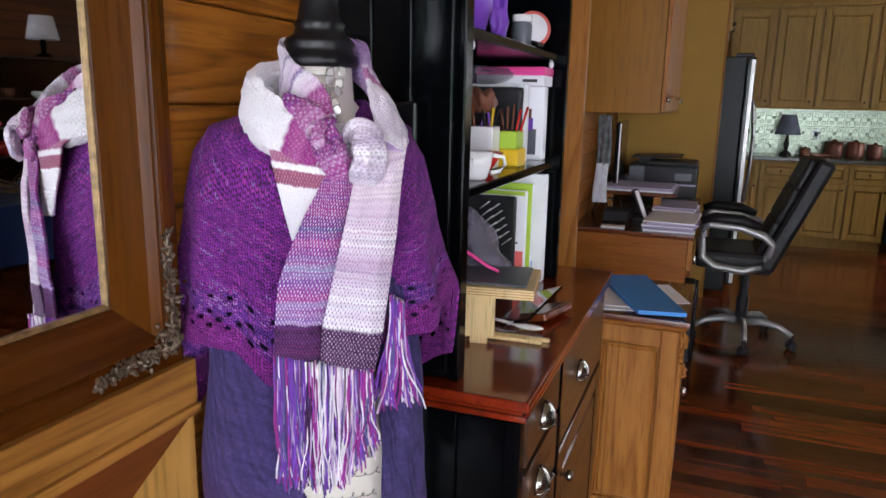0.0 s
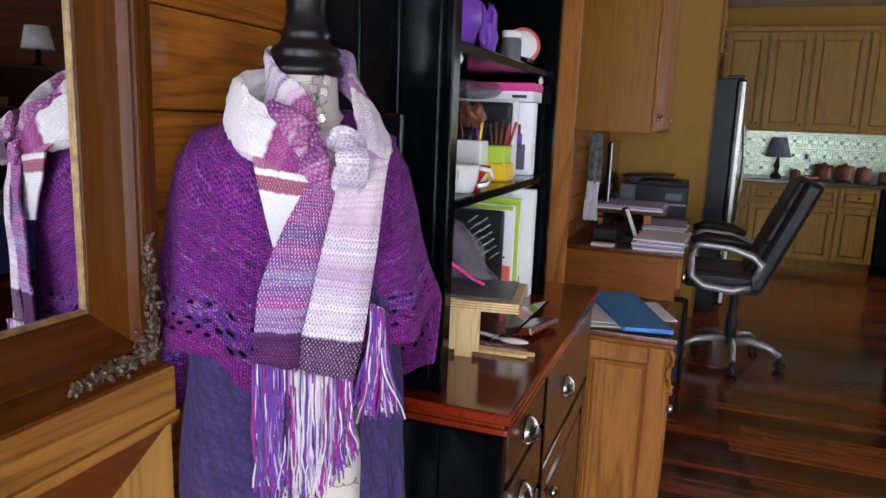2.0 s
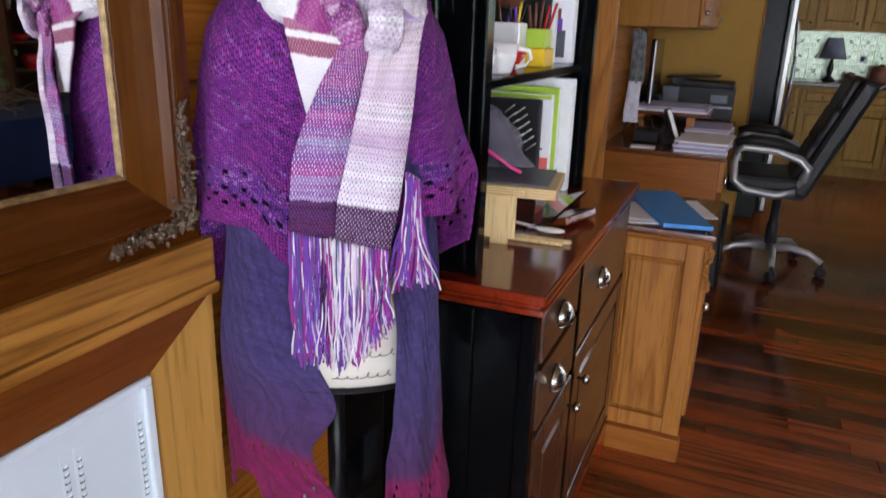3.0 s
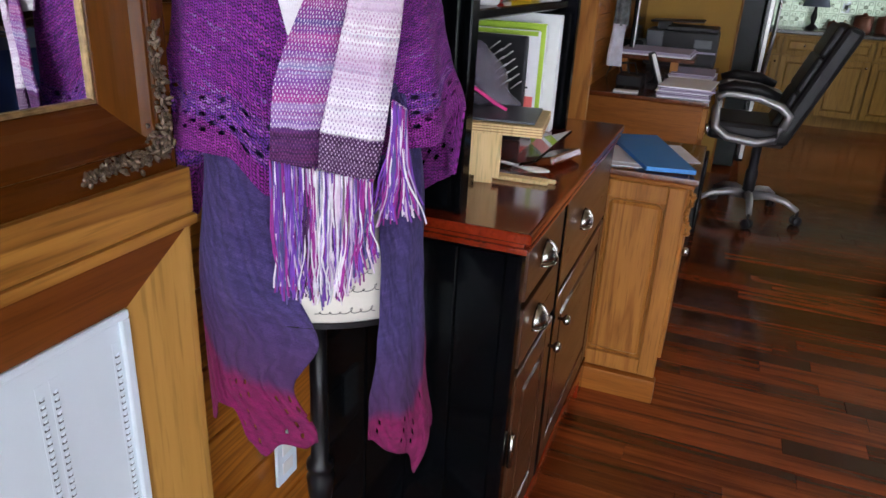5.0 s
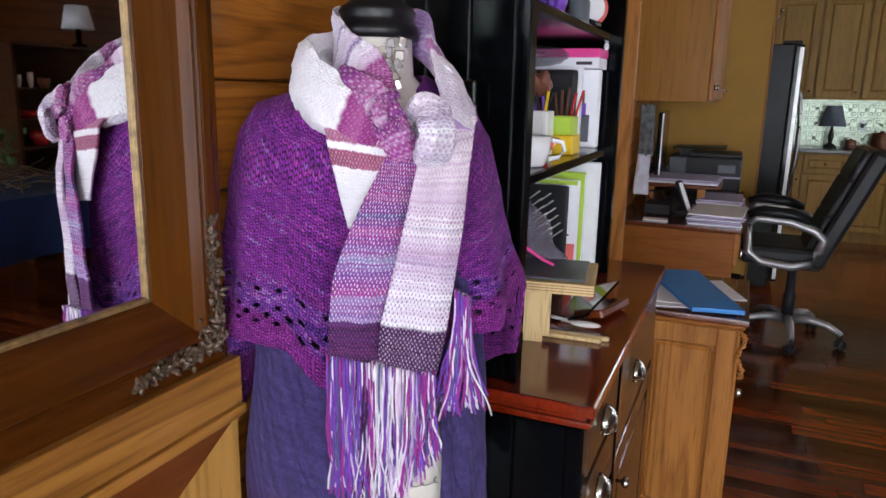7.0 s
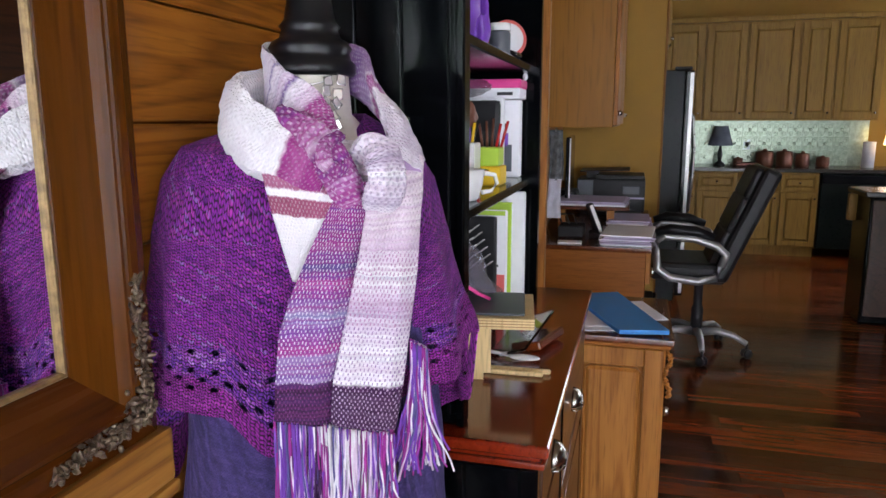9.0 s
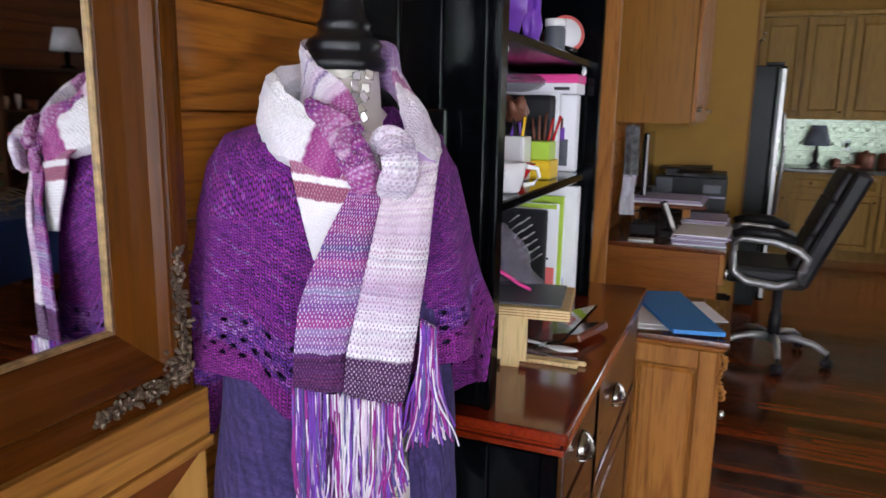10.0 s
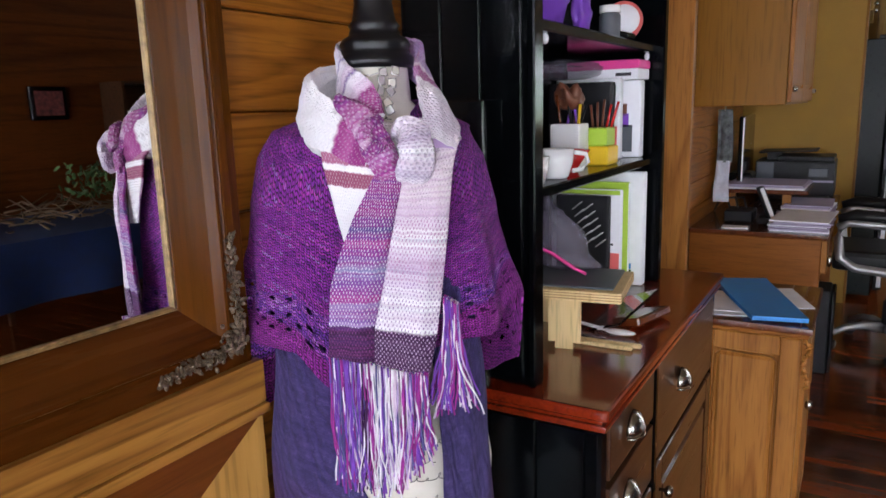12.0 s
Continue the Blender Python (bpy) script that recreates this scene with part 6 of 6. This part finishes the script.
def hung(x0, x1, z0, z1, y, seed):
    """A creased piece of cloth hanging from its top edge."""
    def fn(p, q):
        x = (x0 + x1) / 2 + (x1 - x0) * (p - 0.5) * (1 + 0.15 * q) + 0.004 * math.sin(q * 4 + seed)
        return (x, y + 0.006 * math.sin(p * 9 + seed + q * 2) + 0.012 * noise.noise((p * 3, q * 4, seed)), z1 + (z0 - z1) * q), (p, q)
    return sheet(fn, 24, 30)


hb = thing("hanging_cloth", "pale cloth and grey patterned cloth hanging by the desk", "cloth", (-0.58, 4.2, 1.39))
for name, a, mat, label in (("pale_cloth", (-0.615, -0.545, 0.86, 1.09, 4.2, 2.0), plain("pale_cloth", (0.55, 0.56, 0.62), 0.8, 0, 0.15, 20), "plain pale cloth"), ("grey_cloth", (-0.615, -0.54, 1.08, 1.37, 4.21, 5.0), plain("grey_print_cloth", (0.12, 0.13, 0.13), 0.8, 0, 0.6, 30), "grey patterned cloth")):
    ob = part(name, hung(*a), mat, hb, label)
    ob.modifiers.new("thick", "SOLIDIFY").thickness = 0.004
part("hook", tube(bmesh.new(), [(-0.58, 4.21, 1.36), (-0.58, 4.21, 1.39)], 0.006), STEEL, hb)

# ---- the dining end of the room, seen in the mirror ----
tb = thing("dining_table", "long dark wooden dining table with blue cloth", "table", (3.2, 2.7, 0))
part("tabletop", boxed(2.65, 3.65, 1.6, 4.0, 0.70, 0.745, 0.005), DESK_TOP, tb)
for x in (2.72, 3.52):
    for y in (1.7, 3.85):
        part("leg", boxed(x, x + 0.07, y, y + 0.07, 0, 0.70, 0.004), DESK_TOP, tb)
def cloth_edge(p, q):
    per = [(2.62, 1.56), (3.68, 1.56), (3.68, 4.04), (2.62, 4.04), (2.62, 1.56)]
    s = p * 4
    i = min(int(s), 3)
    x = per[i][0] + (per[i + 1][0] - per[i][0]) * (s - i)
    y = per[i][1] + (per[i + 1][1] - per[i][1]) * (s - i)
    w = 0.03 * q * math.sin(p * 90)
    return (x + w * (1 if i % 2 else 0), y + w * (0 if i % 2 else 1), 0.75 - 0.38 * q), (p, q)
tcb = sheet(cloth_edge, 160, 10)
box(tcb, 2.62, 3.68, 1.56, 4.04, 0.746, 0.751)
single("tablecloth", tcb, BLUE_CLOTH, "deep blue tablecloth hanging over the table edge", "tablecloth")


def dining_chair(x, y, turn, label):
    c = thing("dining_chair", label, "chair", pose(x, y, 0, 0, 0, turn), "chairs round the table")
    part("seat", boxed(-0.22, 0.22, -0.21, 0.21, 0.43, 0.47, 0.01), DARK_FACE, c, local=True)
    for a in (-0.2, 0.17):
        for b in (-0.19, 0.16):
            part("leg", boxed(a, a + 0.035, b, b + 0.035, 0, 0.43), DARK_FACE, c, local=True)
    for b in (-0.2, 0.165):
        part("back_post", boxed(-0.22, -0.185, b, b + 0.035, 0.47, 0.95, 0.004), DARK_FACE, c, local=True)
    part("top_rail", boxed(-0.222, -0.185, -0.2, 0.2, 0.86, 0.95, 0.006), DARK_FACE, c, local=True)
    for k in range(5):
        part("spindle", boxed(-0.21, -0.195, -0.14 + k * 0.07 - 0.008, -0.14 + k * 0.07 + 0.008, 0.47, 0.86), DARK_FACE, c, local=True)


dining_chair(2.4, 3.75, 0, "dark wooden spindle-back dining chair")
dining_chair(3.85, 2.4, 180, "dark wooden spindle-back dining chair")
random.seed(14)
br = thing("branch_arrangement", "dry twigs and green sprigs lying on the table", "branches", (3.0, 2.7, 0.751))
tw, lf = bmesh.new(), bmesh.new()
for i in range(80):
    x, y = 2.95 + random.uniform(-0.25, 0.3), 2.75 + random.uniform(-0.75, 0.7)
    a, ln = random.uniform(0, 6.3), random.uniform(0.12, 0.4)
    z = 0.765 + random.uniform(0, 0.1)
    tube(tw, [(x, y, z), (x + ln * 0.5 * math.cos(a), y + ln * 0.5 * math.sin(a), z + random.uniform(0, 0.05)), (x + ln * math.cos(a), y + ln * math.sin(a), z + random.uniform(-0.01, 0.12))], 0.005, 5, [0.007, 0.005, 0.002])
for i in range(140):
    m = pose(3.05 + random.gauss(0, 0.1), 2.95 + random.gauss(0, 0.12), 0.9 + random.uniform(0, 0.22), random.uniform(0, 180), random.uniform(0, 180), random.uniform(0, 360)) @ Matrix.Diagonal((0.03, 0.014, 0.003, 1))
    bmesh.ops.create_icosphere(lf, subdivisions=1, radius=1, matrix=m)
part("twigs", tw, TWIG, br)
part("sprigs", lf, GREEN_LEAF, br, "green leafy sprigs")
pf = thing("picture_frame", "small black-framed picture on the wooden wall", "picture", (4.19, 3.35, 1.55))
part("frame", boxed(4.165, 4.198, 3.2, 3.5, 1.42, 1.68, 0.006), BLACK_PAINT, pf)
part("print", boxed(4.162, 4.166, 3.235, 3.465, 1.455, 1.645), plain("dark_red_print", (0.12, 0.03, 0.03), 0.6, 0, 0.8, 30), pf)
bc = thing("bookcase", "dark wooden shelf unit with bowls and books", "bookcase", (4.03, 4.6, 0))
for y in (3.82, 5.36):
    part("upright", boxed(3.9, 4.19, y, y + 0.03, 0, 1.72), DARK_FACE, bc)
for z in (0.1, 0.5, 0.9, 1.12, 1.36, 1.7):
    part("shelf", boxed(3.9, 4.19, 3.85, 5.36, z, z + 0.02), DARK_FACE, bc)
part("back", boxed(4.18, 4.195, 3.82, 5.39, 0.0, 1.72), DARK_FACE, bc)
random.seed(8)
for i, (y, z, c, hgt, r) in enumerate(((3.95, 1.38, WHITE, 0.1, 0.03), (4.06, 1.38, WHITE, 0.12, 0.025), (4.18, 1.38, TERRA, 0.08, 0.05), (4.0, 1.14, RED, 0.06, 0.08), (4.25, 1.14, WHITE, 0.05, 0.09), (4.5, 1.38, WHITE, 0.06, 0.09), (5.1, 1.14, RED, 0.12, 0.06), (4.65, 1.14, WHITE, 0.05, 0.1), (4.1, 0.92, RED, 0.12, 0.09), (4.6, 0.92, RED, 0.1, 0.08))):
    single("shelf_pot", lathe(bmesh.new(), [(r * 0.6, z + 0.0005), (r, z + hgt * 0.6), (r * 0.9, z + hgt), (r * 0.8, z + hgt), (0.0, z + 0.02)], 4.03, y, 18), c, ("white" if c is WHITE else "red" if c is RED else "brown") + " pot on the dark shelves", "pot", "pots on the shelves")
for i in range(7):
    y = 4.75 + i * 0.035
    single("shelf_book", boxed(3.95, 4.12, y, y + 0.03, 1.3805, 1.3805 + 0.2 + 0.02 * (i % 3), 0.002), (CORAL, PAPER, DESK_TOP)[i % 3], "upright book on the dark shelves", "book", "books on the shelves")
ck = thing("round_clock", "small round white clock on the shelf", "clock", (3.95, 4.62, 1.38))
part("face", moved(lathe(bmesh.new(), [(0.0, 0), (0.075, 0), (0.075, 0.02), (0.0, 0.02)], 0, 0, 24), pose(3.94, 4.62, 1.4665, 0, -90, 0)), WHITE, ck)
part("rim", moved(tube(bmesh.new(), [(0.078 * math.cos(a), 0.078 * math.sin(a), 0.01) for a in [2 * math.pi * k / 20 for k in range(21)]], 0.008), pose(3.94, 4.62, 1.4665, 0, -90, 0)), BLACK_PAINT, ck)
sl = thing("shelf_lamp", "lamp with a pale shade on the shelf unit", "lamp", (4.03, 4.5, 1.72))
part("base", lathe(bmesh.new(), [(0.07, 1.7205), (0.06, 1.74), (0.02, 1.76), (0.025, 1.85), (0.01, 1.9)], 4.03, 4.55, 16), BLACK_PAINT, sl)
part("shade", lathe(bmesh.new(), [(0.13, 1.87), (0.09, 2.06)], 4.03, 4.55, 24), SHADE_CLOTH, sl, "pale cloth shade")
# kitchen corner lamp and paper roll
lm = thing("counter_lamp", "small lit lamp with a warm shade on the counter", "lamp", (2.42, 8.4, 0.93))
part("base", lathe(bmesh.new(), [(0.07, 0.9305), (0.02, 0.96), (0.03, 1.08), (0.012, 1.2)], 2.42, 8.35, 16), TERRA, lm)
lit = Mat("lit_shade", 0.9)
lit.set("Base Color", (0.8, 0.7, 0.55)).set("Emission Color", (1.0, 0.62, 0.25)).set("Emission Strength", 4.0)
part("shade", lathe(bmesh.new(), [(0.1, 1.17), (0.065, 1.36)], 2.42, 8.35, 24), lit.m, lm, "glowing warm shade")
single("paper_roll", lathe(bmesh.new(), [(0.06, 0.9305), (0.06, 1.2), (0.015, 1.2)], 2.22, 8.45, 20), PAPER, "white paper towel roll on the counter", "paper roll")

# ---- floor planks ----
random.seed(21)
plank_meshes = []
for ln in (0.55, 0.8, 1.1, 1.4):
    plank_meshes.append((ln, mesh_of("plank", boxed(0, ln - 0.0016, 0, 0.0814, -0.012, 0, 0.0012), FLOORM)))
rest = bmesh.new()
near = 0
W = 0.083
for row in range(int((YN - 0.4) / W)):
    y = 0.4 + row * W
    x = XW - random.random() * 0.5
    while x < XE:
        ln, me = random.choice(plank_meshes)
        if x >= XW and x + ln < XE and near < 300 and y > 0.9 and x < 2.6 and y < 7.5:
            o = new("plank", me)
            o.parent = floor
            o.location = (x, y, 0)
            near += 1
        else:
            box(rest, max(x, XW), min(x + ln, XE) - 0.0016, y, y + 0.0814, -0.012, 0)
        x += ln
for row in range(int((0.4 - YS) / W) + 1):
    y = 0.4 - (row + 1) * W
    x = XW
    while x < XE:
        ln = random.choice((0.8, 1.1, 1.4))
        box(rest, x, min(x + ln, XE) - 0.0016, y, y + 0.0814, -0.012, 0)
        x += ln
part("plank_rest", rest, wood("floor_cherry_far", (0.026, 0.0045, 0.0012), (0.2, 0.043, 0.01), "x", 0.17, 0.9, 0.4, 0.4, False, 1.5), floor)["kind"] = "stuff"

# ---- wall boards ----
BH = 0.142
bmesh_board = mesh_of("board", boxed(0, 0.016, 0, 2.6, 0, BH - 0.003, 0.003), PINE)
for k in range(19):
    for a in (-2.1, 0.5, 3.1):
        o = new("board", bmesh_board)
        o.parent = wall_west
        o.location = (XW - 0.0155, a, k * BH + 0.002)
